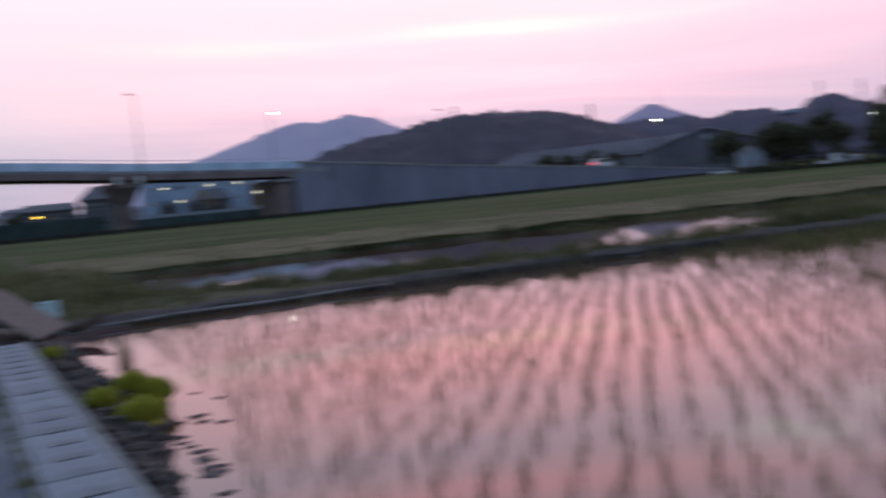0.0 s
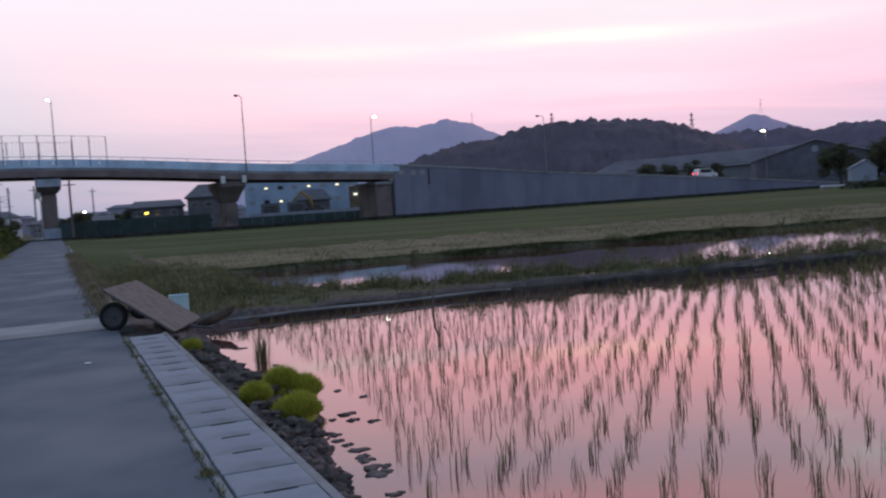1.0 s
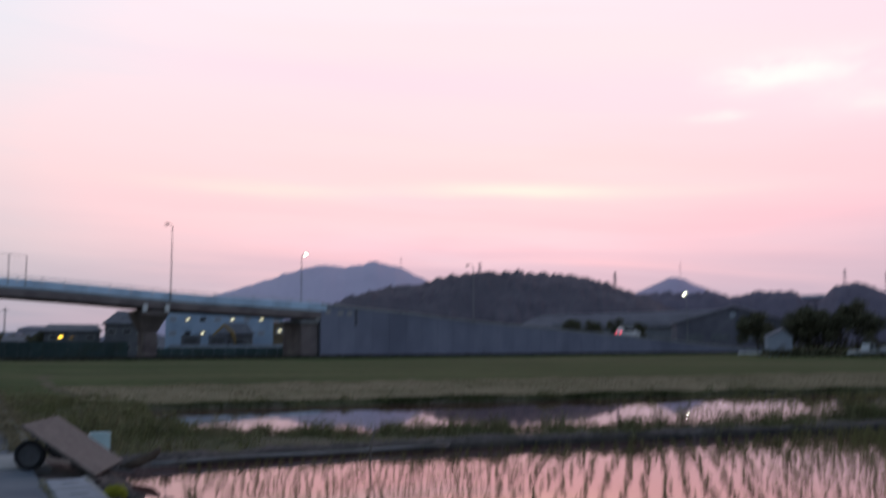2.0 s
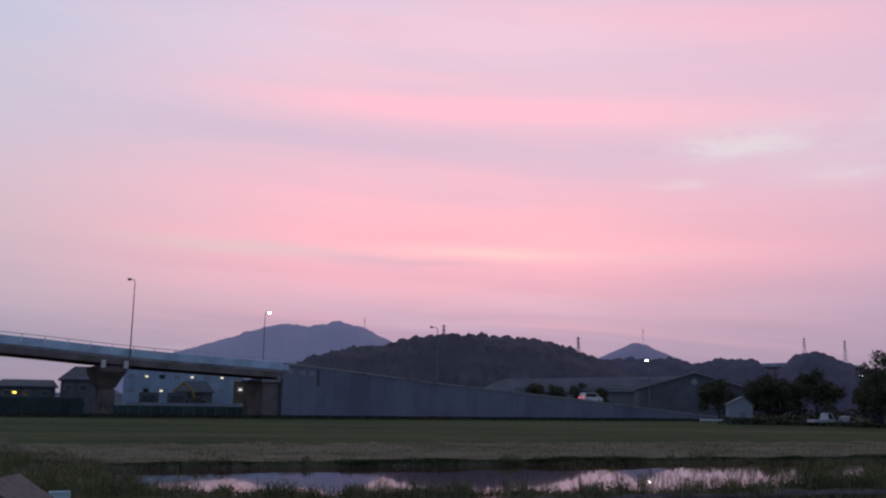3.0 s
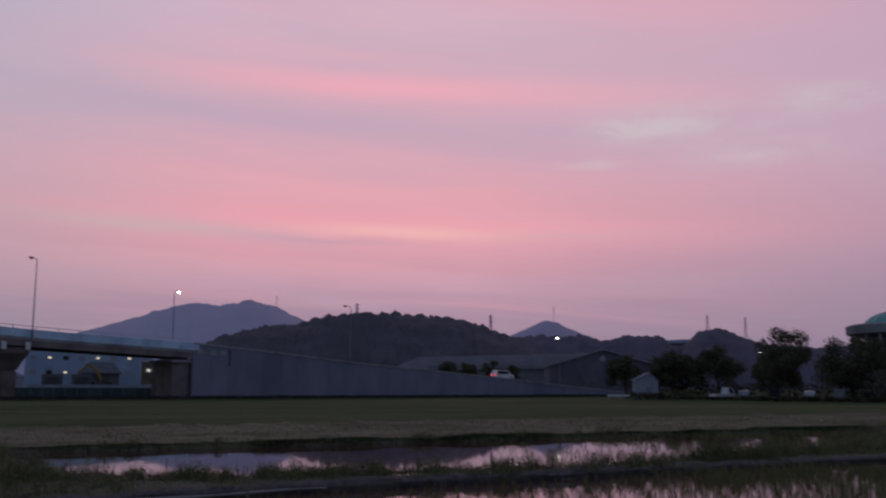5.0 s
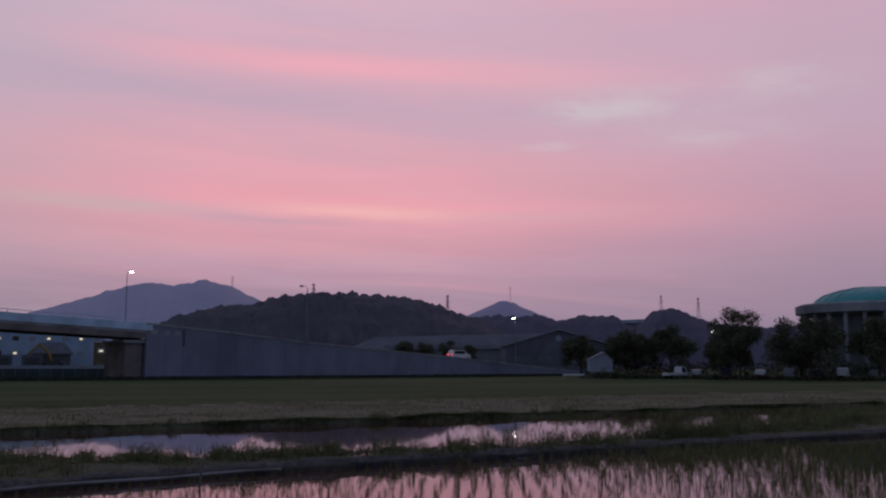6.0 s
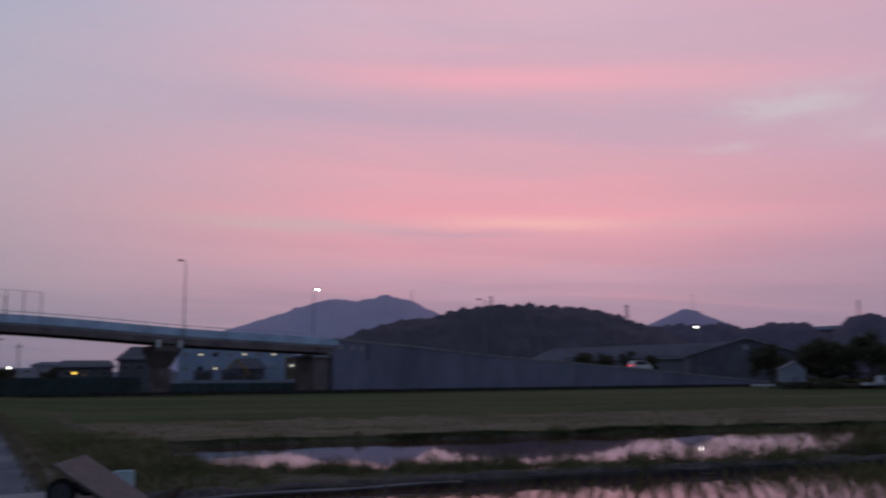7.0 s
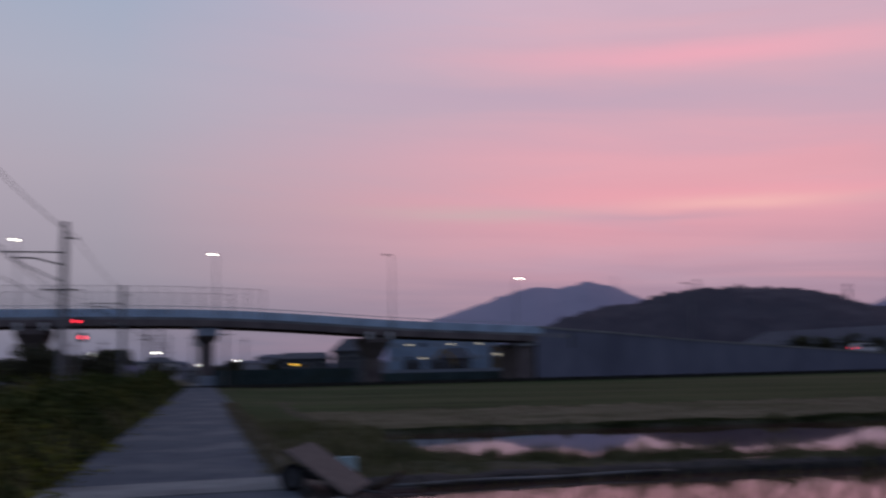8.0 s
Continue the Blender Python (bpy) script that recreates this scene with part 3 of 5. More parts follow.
for name, ring, label in (
        ("paddy_water", [on_path(-12, 1.38), on_path(16.6, 1.38), (-4.4, 17.9), (-3.0, 18.4), (0, 19.7), (30, 28.4), (80, 43), (80, -12)], "shallow flooded paddy water mirroring the pink sky"),
        ("paddy_water_2", [(-9, 21.0), (-9, 31.6), (0, 34.0), (80, 56.4), (80, 30), (28, 31.5), (20, 26.5), (10, 22.6), (0, 20.8)], "flooded second paddy mirroring hills and sky")):
    wob = mesh_object(name, [(p[0], p[1], WATER) for p in ring], [list(range(len(ring)))], M["still_water" if name.endswith("2") else "water"])
    tagged(wob, label, "water", kind="structure")

# ---- path, gutter and kerb ----
road = mesh_object("path", *(lambda ss: (
    [on_path(s, r, z) for s in ss for r, z in ((-3.15, -0.12), (-3.1, 0.0), (-1.1, 0.006), (0.80, 0.0), (0.80, -0.12))],
    [(i * 5 + k, i * 5 + k + 5, i * 5 + k + 6, i * 5 + k + 1) for i in range(len(ss) - 1) for k in range(4)]))([x * 4.0 - 20 for x in range(56)]), M["asphalt"])
tagged(road, "worn grey asphalt farm path with pale patches", "path", kind="structure")
part("crossing_slab", box((0, 0, 0), (4.3, 1.9, 0.2), 0.02), M["slab"]).matrix_world = Matrix.Translation(on_path(16.0, -1.15, -0.075)) @ pose(0, 0, 0, 0, 0, math.degrees(math.atan2(0.38, 0.925)) + 4)
tagged(bpy.data.objects["crossing_slab"], "pale concrete strip laid across the path", "slab", kind="structure")

gutter = thing("gutter", "concrete side gutter with slotted lids beside the path", "gutter", (0, 0, 0), math.atan2(0.925, -0.38) - math.pi / 2, kind="structure")
bm = bmesh.new()
for r0, r1 in ((0.815, 0.875), (1.345, 1.425)):
    box(((r0 + r1) / 2, 4.4, -0.135), (r1 - r0, 19.4, 0.27), 0.012, bm=bm)
part("channel_wall", bm, M["gutter"], gutter)
lid_proto = box((0, 0, -0.055), (0.465, 0.4985, 0.11), 0.003)
lid_mesh = bpy.data.meshes.new("lid")
lid_proto.to_mesh(lid_mesh)
lid_proto.free()
lid_mesh.materials.append(M["lid"])
slot_bm = box((0, 0, 0), (0.20, 0.018, 0.008), 0.002)
slot_mesh = bpy.data.meshes.new("hand_slot")
slot_bm.to_mesh(slot_mesh)
slot_bm.free()
slot_mesh.materials.append(M["slot"])
rng = random.Random(4)
for k in range(38):
    lid = new("lid", lid_mesh)
    lid.parent = gutter
    lid.location, lid.rotation_euler = (1.11 + rng.uniform(-0.006, 0.006), -4.9 + k * 0.5, 0.012 + rng.uniform(-0.006, 0.006)), (rng.uniform(-0.006, 0.006), rng.uniform(-0.006, 0.006), rng.uniform(-0.008, 0.008))
    if rng.random() < 0.22:
        continue
    hs = new("hand_slot", slot_mesh)
    hs.parent = lid
    hs.location = (0.02, 0.236, 0.0)
kerb = thing("kerb", "low grey concrete kerb along the field side of the path", "kerb", (0, 0, 0), gutter.rotation_euler.z, kind="structure")
for k in range(34):
    b = box((0.93 + 0.02 * math.sin(k), 18.4 + k * 2.0, -0.055), (0.16, 1.97, 0.22), 0.02)
    part("kerb_stone", b, M["gutter"], kerb)

# ---- overpass ----
ZT = ((-170, 10.0), (-120, 10.9), (-95, 11.2), (-78.6, 11.28), (-65.5, 11.32), (-50.4, 11.15), (-38.8, 10.52), (-31.5, 10.0), (-23.8, 9.38), (-13.2, 8.89), (0, 8.3))


def deck_top(s):
    xs_, zs_ = zip(*ZT)
    return float(np.mean([np.interp(s + d, xs_, zs_) for d in np.linspace(-7, 7, 15)])) if s < -7 else float(np.interp(s, xs_, zs_))


def wall_top(s):
    return float(np.interp(s, (0, 14, 27.6, 59.1, 87, 97), (8.32, 7.22, 5.92, 3.67, 1.4, 0.6)))


over = thing("overpass", "road overpass with pale blue steel parapet on concrete deck", "bridge", (*CORNER, 0), TURN, kind="structure")
stn = [(s, deck_top(s)) for s in np.arange(-170, 0.1, 2.5)]
part("deck", sweep(stn, [(0.03, -1.0), (0.03, -1.5), (0.35, -1.62), (9.65, -1.62), (9.97, -1.5), (9.97, -1.0)]), M["concrete"], over, "grey concrete deck slab")
for off in (-0.02, 9.42):
    part("edge_beam", sweep(stn, [(off, -2.40), (off, -1.50), (off + 0.6, -1.50), (off + 0.6, -2.40)]), M["beam"], over, "brownish concrete edge beam")
for off in (3.1, 5.0, 6.9):
    part("girder", sweep(stn, [(off - 0.25, -2.42), (off - 0.25, -2.34), (off - 0.05, -2.34), (off - 0.05, -1.62), (off + 0.05, -1.62), (off + 0.05, -2.34), (off + 0.25, -2.34), (off + 0.25, -2.42)]), M["girder"], over, "brown steel girder")
for side in (0.0, 9.9):
    for k in range(57):
        s0 = -170 + 3.0 * k
        seg = [(s0 + 0.02 + j * 0.98, deck_top(s0 + j * 1.0)) for j in range(4)]
        part("parapet_panel", sweep(seg, [(side - 0.04, -1.14), (side - 0.04, 0), (side + 0.1, 0.03), (side + 0.1, -1.0)]), M["blue"], over)
    for k in range(57):
        s0 = -170 + 3.0 * k
        part("rail_post", box((s0, side + 0.05, deck_top(s0) + 0.2), (0.09, 0.07, 0.42)), M["steel"], over)
    # the rail's bright line is painted in by its pale colour
    part("top_rail", sweep(stn, [(side, 0.38), (side + 0.1, 0.38), (side + 0.1, 0.47), (side, 0.47)]), M["rail"], over, "top rail with its whitish highlight put into the colour")


def pier(s, half, cap_half, top):
    p = thing("bridge_pier", "weathered concrete hammerhead bridge pier standing on farmland", "bridge pier", (CORNER[0] + math.cos(TURN) * s, CORNER[1] + math.sin(TURN) * s, -0.3), TURN, group="overpass piers")
    cap = bmesh.new()
    levels = ((0.4, 9.6, cap_half, top), (0.4, 9.6, cap_half, top - 0.8), (1.6, 8.4, (cap_half + half) / 2, top - 1.9), (2.6, 7.4, half, top - 3.1))
    rings = [[cap.verts.new(c) for c in ((-w, y0, z), (w, y0, z), (w, y1, z), (-w, y1, z))] for y0, y1, w, z in levels]
    cap.faces.new(rings[0])
    cap.faces.new(rings[-1][::-1])
    for r0, r1 in zip(rings, rings[1:]):
        for k in range(4):
            cap.faces.new((r0[k], r0[(k + 1) % 4], r1[(k + 1) % 4], r1[k]))
    bmesh.ops.recalc_face_normals(cap, faces=cap.faces)
    # cap and column in the darker beam colour, which stands in for shade
    part("pier_cap", cap, M["beam"], p)
    part("column", box((0, 5, (top - 3.1) / 2), (half * 2, 4.8, top - 3.1), 0.2), M["beam"], p)
    for sx in (-0.75, 0.85):
        part("stopper_block", box((sx * cap_half, 0.0, top + 0.2), (0.6, 0.7, 1.1), 0.03), M["white"], p, "pale concrete stopper block")
    for off in (0.5, 3.1, 5.0, 6.9, 9.5):
        part("bearing", box((0, off, top + 0.09), (0.5, 0.5, 0.18), 0.02), M["darksteel"], p)
    return p


def block_pier(s, half, cap_half, top):
    """A pier with a square-edged bluish cap, chamfered below, on a plain stem with a painted foot."""
    p = thing("bridge_pier", "concrete bridge pier with bluish block cap beside the path", "bridge pier", (CORNER[0] + math.cos(TURN) * s, CORNER[1] + math.sin(TURN) * s, -0.3), TURN, group="overpass piers")
    part("pier_cap", box((0, 5, top - 0.55), (cap_half * 2, 9.6, 1.1), 0.05), M["cap"], p, "pale bluish concrete cap")
    low = bmesh.new()
    rings = [[low.verts.new(c) for c in ((-w, y0, z), (w, y0, z), (w, y1, z), (-w, y1, z))] for y0, y1, w, z in ((0.25, 9.75, cap_half * 0.98, top - 1.1), (0.9, 9.1, cap_half * 0.92, top - 1.55), (1.9, 8.1, half, top - 2.1))]
    low.faces.new(rings[0])
    low.faces.new(rings[-1][::-1])
    for r0, r1 in zip(rings, rings[1:]):
        for k in range(4):
            low.faces.new((r0[k], r0[(k + 1) % 4], r1[(k + 1) % 4], r1[k]))
    bmesh.ops.recalc_face_normals(low, faces=low.faces)
    # corbel and stem use the same darker colour to imitate shade
    part("corbel", low, M["beam"], p)
    part("stem", box((0, 5, (top - 2.1 + 1.9) / 2), (half * 2, 6.0, top - 4.0), 0.15), M["beam"], p)
    part("foot", box((0.05, 5, 0.95), (half * 2.3, 6.6, 1.9), 0.12), M["cap"], p, "pale bluish foot")
    pipe_ = part("drainpipe", tube([(-cap_half - 0.05, 0.9, top + 0.3), (-cap_half - 0.05, 0.9, top - 2.2), (-half - 0.2, 1.9, top - 3.0), (-half - 0.2, 1.9, 0.2)], 0.11, 8), M["steel"], p, "grey drainpipe")
    part("junction_box", box((-cap_half + 0.1, 1.2, top - 2.2), (0.7, 0.5, 0.9), 0.05), M["steel"], p, "grey junction box")
    for off in (0.5, 3.1, 5.0, 6.9, 9.5):
        part("bearing", box((0, off, top + 0.09), (0.5, 0.5, 0.18), 0.02), M["darksteel"], p)
    return p


for s_, half_, cap_ in ((-25.6, 1.0, 1.95), (-74.6, 1.3, 2.1), (-100, 1.2, 1.8), (-125, 1.2, 1.8)):
    pier(s_, half_, cap_, deck_top(s_) - 2.45 + 0.3 - 0.18)
block_pier(-50.8, 0.95, 1.6, deck_top(-50.8) - 2.45 + 0.3 - 0.18)
ab = thing("abutment_pier", "broad concrete end pier beside the retaining wall", "bridge pier", (CORNER[0], CORNER[1], -0.3), TURN, group="overpass piers")
# stem darker than the wall: its shade is put into the colour
part("stem", box((-1.62, 5.0, 2.75), (2.8, 8.6, 5.5), 0.1), M["beam"], ab)
part("bearing_shelf", box((-1.72, 5.0, 5.72), (3.2, 9.6, 0.46), 0.06), M["concrete"], ab)
part("bearing_block", box((-0.5, 0.3, 6.15), (0.7, 0.7, 0.4), 0.04), M["slab"], ab)

rw = thing("retaining_wall", "long weathered concrete ramp retaining wall", "wall", (*CORNER, 0), TURN, kind="structure")
for k in range(32):
    s0, s1 = k * 3.0, k * 3.0 + 2.97
    bm = bmesh.new()
    v = [bm.verts.new(q) for q in ((s0, 0, -0.6), (s1, 0, -0.6), (s1, 0, wall_top(s1) - 0.25), (s0, 0, wall_top(s0) - 0.25), (s0, 0.5, -0.6), (s1, 0.5, -0.6), (s1, 0.5, wall_top(s1) - 0.25), (s0, 0.5, wall_top(s0) - 0.25))]
    for q in ((0, 1, 2, 3), (5, 4, 7, 6), (4, 0, 3, 7), (1, 5, 6, 2), (3, 2, 6, 7), (0, 4, 5, 1)):
        bm.faces.new([v[i] for i in q])
    part("wall_panel", bm, M["wallpanel"], rw)
part("backing", sweep([(0.05, 0), (96, 0)], [(0.05, -0.6), (0.05, 0.1), (9.9, 0.1), (9.9, -0.6)]), M["concrete"], rw)
part("coping", sweep([(s, wall_top(s)) for s in np.arange(0, 96.1, 1.0)], [(-0.12, -0.26), (-0.12, 0), (0.35, 0), (0.35, -0.26)]), M["slab"], rw, "paler concrete coping")
part("ramp_fill", sweep([(s, wall_top(s)) for s in np.arange(0.06, 96.1, 1.0)], [(0.52, -0.3), (9.5, -0.3), (9.5, -3.0), (0.52, -3.0)]), M["asphalt"], rw, "ramp carriageway")
part("far_wall", sweep([(s, wall_top(s)) for s in np.arange(0.06, 96.1, 1.0)], [(9.5, 0), (10, 0), (10, -8.6), (9.5, -8.6)]), M["concrete"], rw)
part("end_wall", box((0.3, 5, 3.1), (0.5, 8.9, 7.2)), M["concrete"], rw)
part("expansion_joint", box((6.0, -0.03, 6.1), (0.35, 0.05, 2.6), 0.01), M["darksteel"], rw, "dark drain chase")
for sx, zz in ((1.2, 7.3), (3.3, 7.15), (4.9, 7.1)):
    part("repair_patch", box((sx, -0.01, zz - 0.35), (0.9, 0.04, 0.7), 0.01), M["slab"], rw, "pale mortar patch")

# protective mesh fence over the railway
for side, s0, s1, hgt in ((-0.02, -112, -43, 3.3), (10.0, -112, -47, 3.2)):
    fz = thing("mesh_fence", "tall wire mesh fence on posts above the parapet", "fence", (*CORNER, 0), TURN, group="railway fences")
    pts = np.arange(s1, s0 - 0.1, -2.2)
    for s_ in pts:
        part("fence_post", box((s_, side, deck_top(s_) - 0.9 + (hgt + 0.9) / 2), (0.12, 0.12, hgt + 0.9)), M["pole"], fz)
    for hz in (hgt - 0.04,):
        part("fence_rail", sweep([(s_, deck_top(s_)) for s_ in pts], [(side - 0.02, hz), (side + 0.02, hz), (side + 0.02, hz + 0.04), (side - 0.02, hz + 0.04)]), M["pole"], fz)
    bm = bmesh.new()
    for s_ in np.arange(s0, s1, 0.5):
        z_ = deck_top(s_)
        q = [bm.verts.new(c) for c in ((s_ - 0.01, side, z_ + 0.5), (s_ + 0.01, side, z_ + 0.5), (s_ + 0.01, side, z_ + hgt), (s_ - 0.01, side, z_ + hgt))]
        bm.faces.new(q)
    part("wire_mesh", bm, M["steel"], fz)


def street_lamp(at, height, lit, arm, group="overpass lamps", rz=TURN, radius=0.1):
    lp = thing("street_lamp", "tall slim grey street lamp, " + ("lit" if lit else "unlit"), "street lamp", at, rz, group=group)
    d = math.copysign(1, arm)
    part("pole", tube([(0, 0, 0), (0, 0, height * 0.6), (0, 0, height - 0.35), (0.12 * d, 0, height - 0.1), (0.45 * d, 0, height), (arm, 0, height)], [radius, radius * 0.75, radius * 0.6, radius * 0.55, radius * 0.5, radius * 0.45], 8), M["pole"], lp)
    hd = part("lamp_head", box((arm + 0.2 * d, 0, height + 0.03), (0.6, 0.34, 0.2), 0.06), M["pole"], lp)
    part("lens", box((arm + 0.2 * d, -0.03, height - 0.11), (0.5, 0.36, 0.16), 0.05), M["lamp_on"] if lit else M["glass"], hd, "glowing white lens" if lit else "")
    return lp


def on_ramp(s, off, z):
    c, n = math.cos(TURN), math.sin(TURN)
    return (CORNER[0] + c * s - n * off, CORNER[1] + n * s + c * off, z)


street_lamp(on_ramp(-23.5, -0.15, deck_top(-23.5) - 1.3), 11.35, False, -0.6)
street_lamp(on_ramp(0.4, 10.15, wall_top(0.4) - 1.0), 9.75, True, 0.5)
street_lamp(on_ramp(27.9, -0.2, wall_top(27.9) - 0.4), 9.85, False, -1.0)
street_lamp(on_ramp(-49.3, 10.15, deck_top(-49.3) - 1.3), 10.8, True, -0.3)
street_lamp(on_ramp(-78.0, 10.15, deck_top(-78) - 1.3), 12.4, True, -0.4)
street_lamp(on_ramp(76.8, -0.2, wall_top(76.8) - 0.4), 9.75, True, -0.4, group="ramp lamps")


# ---- hills ----
def hill(name, label, crest, depth, mat, step, bump, bump_scale, rows=30, seed=0.0):
    """A wooded ridge: crest points of (x, y, z), with slopes towards and away from the middle of the place."""
    c = np.array(crest, float)
    d = np.r_[0, np.cumsum(np.hypot(*np.diff(c[:, :2], axis=0).T))]
    t = np.arange(0, d[-1], step)
    px, py, pz = (np.interp(t, d, c[:, k]) for k in range(3))
    ker = np.hanning(max(3, int(14 / step) * 2 + 1) if bump < 6 else 9)
    pz = np.convolve(np.pad(pz, len(ker) // 2, mode="edge"), ker / ker.sum(), "valid")[:len(t)]
    r = np.hypot(px, py)
    ks = np.linspace(-1, 1, rows)
    verts = []
    for k in ks:
        prof = math.cos(k * math.pi / 2) ** 0.8 if abs(k) < 1 else 0
        scale = (r + k * depth) / r
        for x, y, z in zip(px * scale, py * scale, pz * prof):
            b = bump * (abs(noise.noise((x * bump_scale, y * bump_scale, seed))) + 0.5 * abs(noise.noise((x * bump_scale * 2.3, y * bump_scale * 2.3, seed + 5))) - 0.35)
            verts.append((x, y, z + b * min(1, z / 6 + 0.2) - 1.0))
    n = len(t)
    faces = [(i * n + j, i * n + j + 1, (i + 1) * n + j + 1, (i + 1) * n + j) for i in range(rows - 1) for j in range(n - 1)]
    ob = mesh_object(name, verts, faces, mat, smooth=True)
    tagged(ob, label, "hill", kind="structure")
    return ob


# the mountain's haze is only its material's pale purple colour
hill("mountain", "distant mountain with purple haze put into its colour", [(-760, 2380, 1), (-640, 2415, 18), (-500, 2445, 78), (-360, 2474, 138), (-251, 2487, 170), (-190, 2492, 190), (-124, 2497, 210), (-90, 2498, 211), (-51, 2499, 206), (-10, 2500, 212), (26, 2500, 220), (81, 2498, 210), (157, 2495, 178), (218, 2490, 142), (330, 2470, 90), (480, 2440, 40)], 500, M["mountain"], 6, 9, 0.02, 24)
hill("wooded_hill", "dark wooded hill behind the ramp", [(-110, 590, 3), (-39, 599, 19), (-5, 600, 34), (16, 600, 38.5), (37, 599, 41), (52, 598, 45.5), (82, 594, 48.3), (109, 590, 46), (137, 584, 44.5), (157, 579, 38.5), (178, 573, 30), (197, 566, 20), (225, 555, 4)], 120, M["forest"], 0.8, 5.0, 0.12, 46, 2.0)
# the far hill's haze likewise sits in its base colour
hill("far_hill", "cone-shaped far hill with purple haze put into its colour", [(800, 3410, 110), (940, 3371, 167), (1038, 3342, 209), (1090, 3325, 236), (1122, 3315, 244), (1150, 3306, 237), (1192, 3290, 215), (1302, 3248, 167), (1450, 3190, 110)], 600, M["farhill"], 8, 8, 0.02, 20)
hill("low_wooded_hill", "low dark wooded hill beyond the ramp", [(170, 880, 34), (246, 865, 46), (267, 859, 49), (291, 851, 49.5), (316, 842, 49.5), (337, 834, 44.5), (353, 827, 49), (370, 820, 50), (385, 813, 47.5), (393, 809, 41), (400, 806, 39)], 100, M["midhill"], 1.2, 6, 0.08, 30, 4.0)
hill("round_wooded_hill", "rounded dark wooded hill behind the trees", [(396, 806, 35), (406, 803, 43), (417, 797, 53.5), (432, 789, 55), (448, 780, 49.5), (462, 772, 42), (480, 762, 38), (510, 742, 38), (600, 680, 36), (700, 590, 30)], 100, M["midhill"], 1.2, 6, 0.08, 30, 6.0)
ring = [(1150 * math.sin(a), 1150 * math.cos(a), 9 + 5 * noise.noise((a * 4, 0, 0)) + 3 * noise.noise((a * 17, 1, 0))) for a in np.linspace(-math.pi, math.pi, 120)]
hill("far_woods", "low dark woods and settlement along the horizon", ring, 60, M["midhill"], 4, 5, 0.08, 8, 9.0)


# ---- near things ----
def ground_at(x, y):
    return float(ground_height(np.array([float(x)]), np.array([float(y)]))[0])


cart = thing("hand_cart", "tipped two-wheeled hand cart with worn plywood deck", "cart", (-4.62, 14.95, 0.26), 0.03)
slope = pose(0, 0, 0, 0, 34.5, 0)
part("deck_board", box((0, 0, 0.02), (1.25, 1.77, 0.035), 0.006, m=slope), M["wood"], cart, "worn grey-brown plywood deck")
for sd in (-0.6, 0.6):
    part("frame_bar", box((0, sd, -0.035), (1.2, 0.05, 0.06), 0.006, m=slope), M["darksteel"], cart)
for dx_ in (-0.45, 0.1, 0.5):
    part("cross_bar", box((dx_ * 0.82, 0, -0.03 - dx_ * 0.565), (0.05, 1.6, 0.05), 0.006, m=slope), M["darksteel"], cart)
part("axle", tube([(-0.42, -0.8, -0.05), (-0.42, 0.8, -0.05)], 0.02, 8), M["darksteel"], cart)
for sd in (-0.72, 0.72):
    wbm = bmesh.new()
    prof = [(0.19, -0.05), (0.235, -0.055), (0.265, -0.03), (0.27, 0.0), (0.265, 0.03), (0.235, 0.055), (0.19, 0.05)]
    rg = [[wbm.verts.new((-0.42 + 0.8 * r_ * math.cos(k * math.tau / 24), sd + w_, -0.05 + 0.8 * r_ * math.sin(k * math.tau / 24))) for k in range(24)] for r_, w_ in prof]
    for i in range(len(rg)):
        q0, q1 = rg[i], rg[(i + 1) % len(rg)]
        for k in range(24):
            wbm.faces.new((q0[k], q0[(k + 1) % 24], q1[(k + 1) % 24], q1[k]))
    wh = part("wheel", wbm, M["rubber"], cart, "black rubber tyre", smooth=True)
    part("rim", tube([(-0.42, sd - 0.035, -0.05), (-0.42, sd + 0.035, -0.05)], 0.15, 20), M["darksteel"], wh, "dark steel rim")
    part("hub", tube([(-0.42, sd - 0.07, -0.05), (-0.42, sd + 0.07, -0.05)], 0.04, 10), M["darksteel"], wh)
    part("strut", tube([(-0.42, sd * 0.8, -0.05), (-0.36, sd * 0.8, 0.22)], 0.018, 6), M["darksteel"], cart)
part("draw_bar", tube([(0.48, 0.1, -0.36), (0.85, 0.15, -0.42)], 0.02, 8), M["darksteel"], cart)

crate = thing("plastic_crate", "small pale blue plastic crate among weeds", "crate", (-4.95, 17.5, -0.10), 0.3)
bm = bmesh.new()
for cx_, cy_, sx_, sy_ in ((-0.17, 0, 0.012, 0.24), (0.17, 0, 0.012, 0.24), (0, -0.12, 0.35, 0.012), (0, 0.12, 0.35, 0.012)):
    box((cx_, cy_, 0.16), (sx_, sy_, 0.30), 0.002, bm=bm)
part("side", bm, M["bluebox"], crate)
part("bottom", box((0, 0, 0.012), (0.3, 0.24, 0.02)), M["bluebox"], crate)
part("rim", tube([(-0.16, -0.13, 0.31), (0.16, -0.13, 0.31), (0.16, 0.13, 0.31), (-0.16, 0.13, 0.31), (-0.16, -0.12, 0.31)], 0.012, 6), M["bluebox"], crate)

pp = part("irrigation_pipe", tube([(x, float(front_1(np.array(x))) - 0.24, -0.235 + 0.012 * math.sin(x * 2)) for x in np.arange(-3.9, 1.4, 0.35)], 0.029, 10), M["pipe"], smooth=True)
tagged(pp, "weathered grey irrigation pipe lying along the muddy ridge", "pipe")
lg = part("log", tube([(-4.1, 15.6, -0.16), (-3.92, 15.85, -0.11), (-3.74, 16.15, -0.03), (-3.66, 16.3, 0.05)], [0.05, 0.075, 0.07, 0.04], 9), M["bark"], smooth=True)
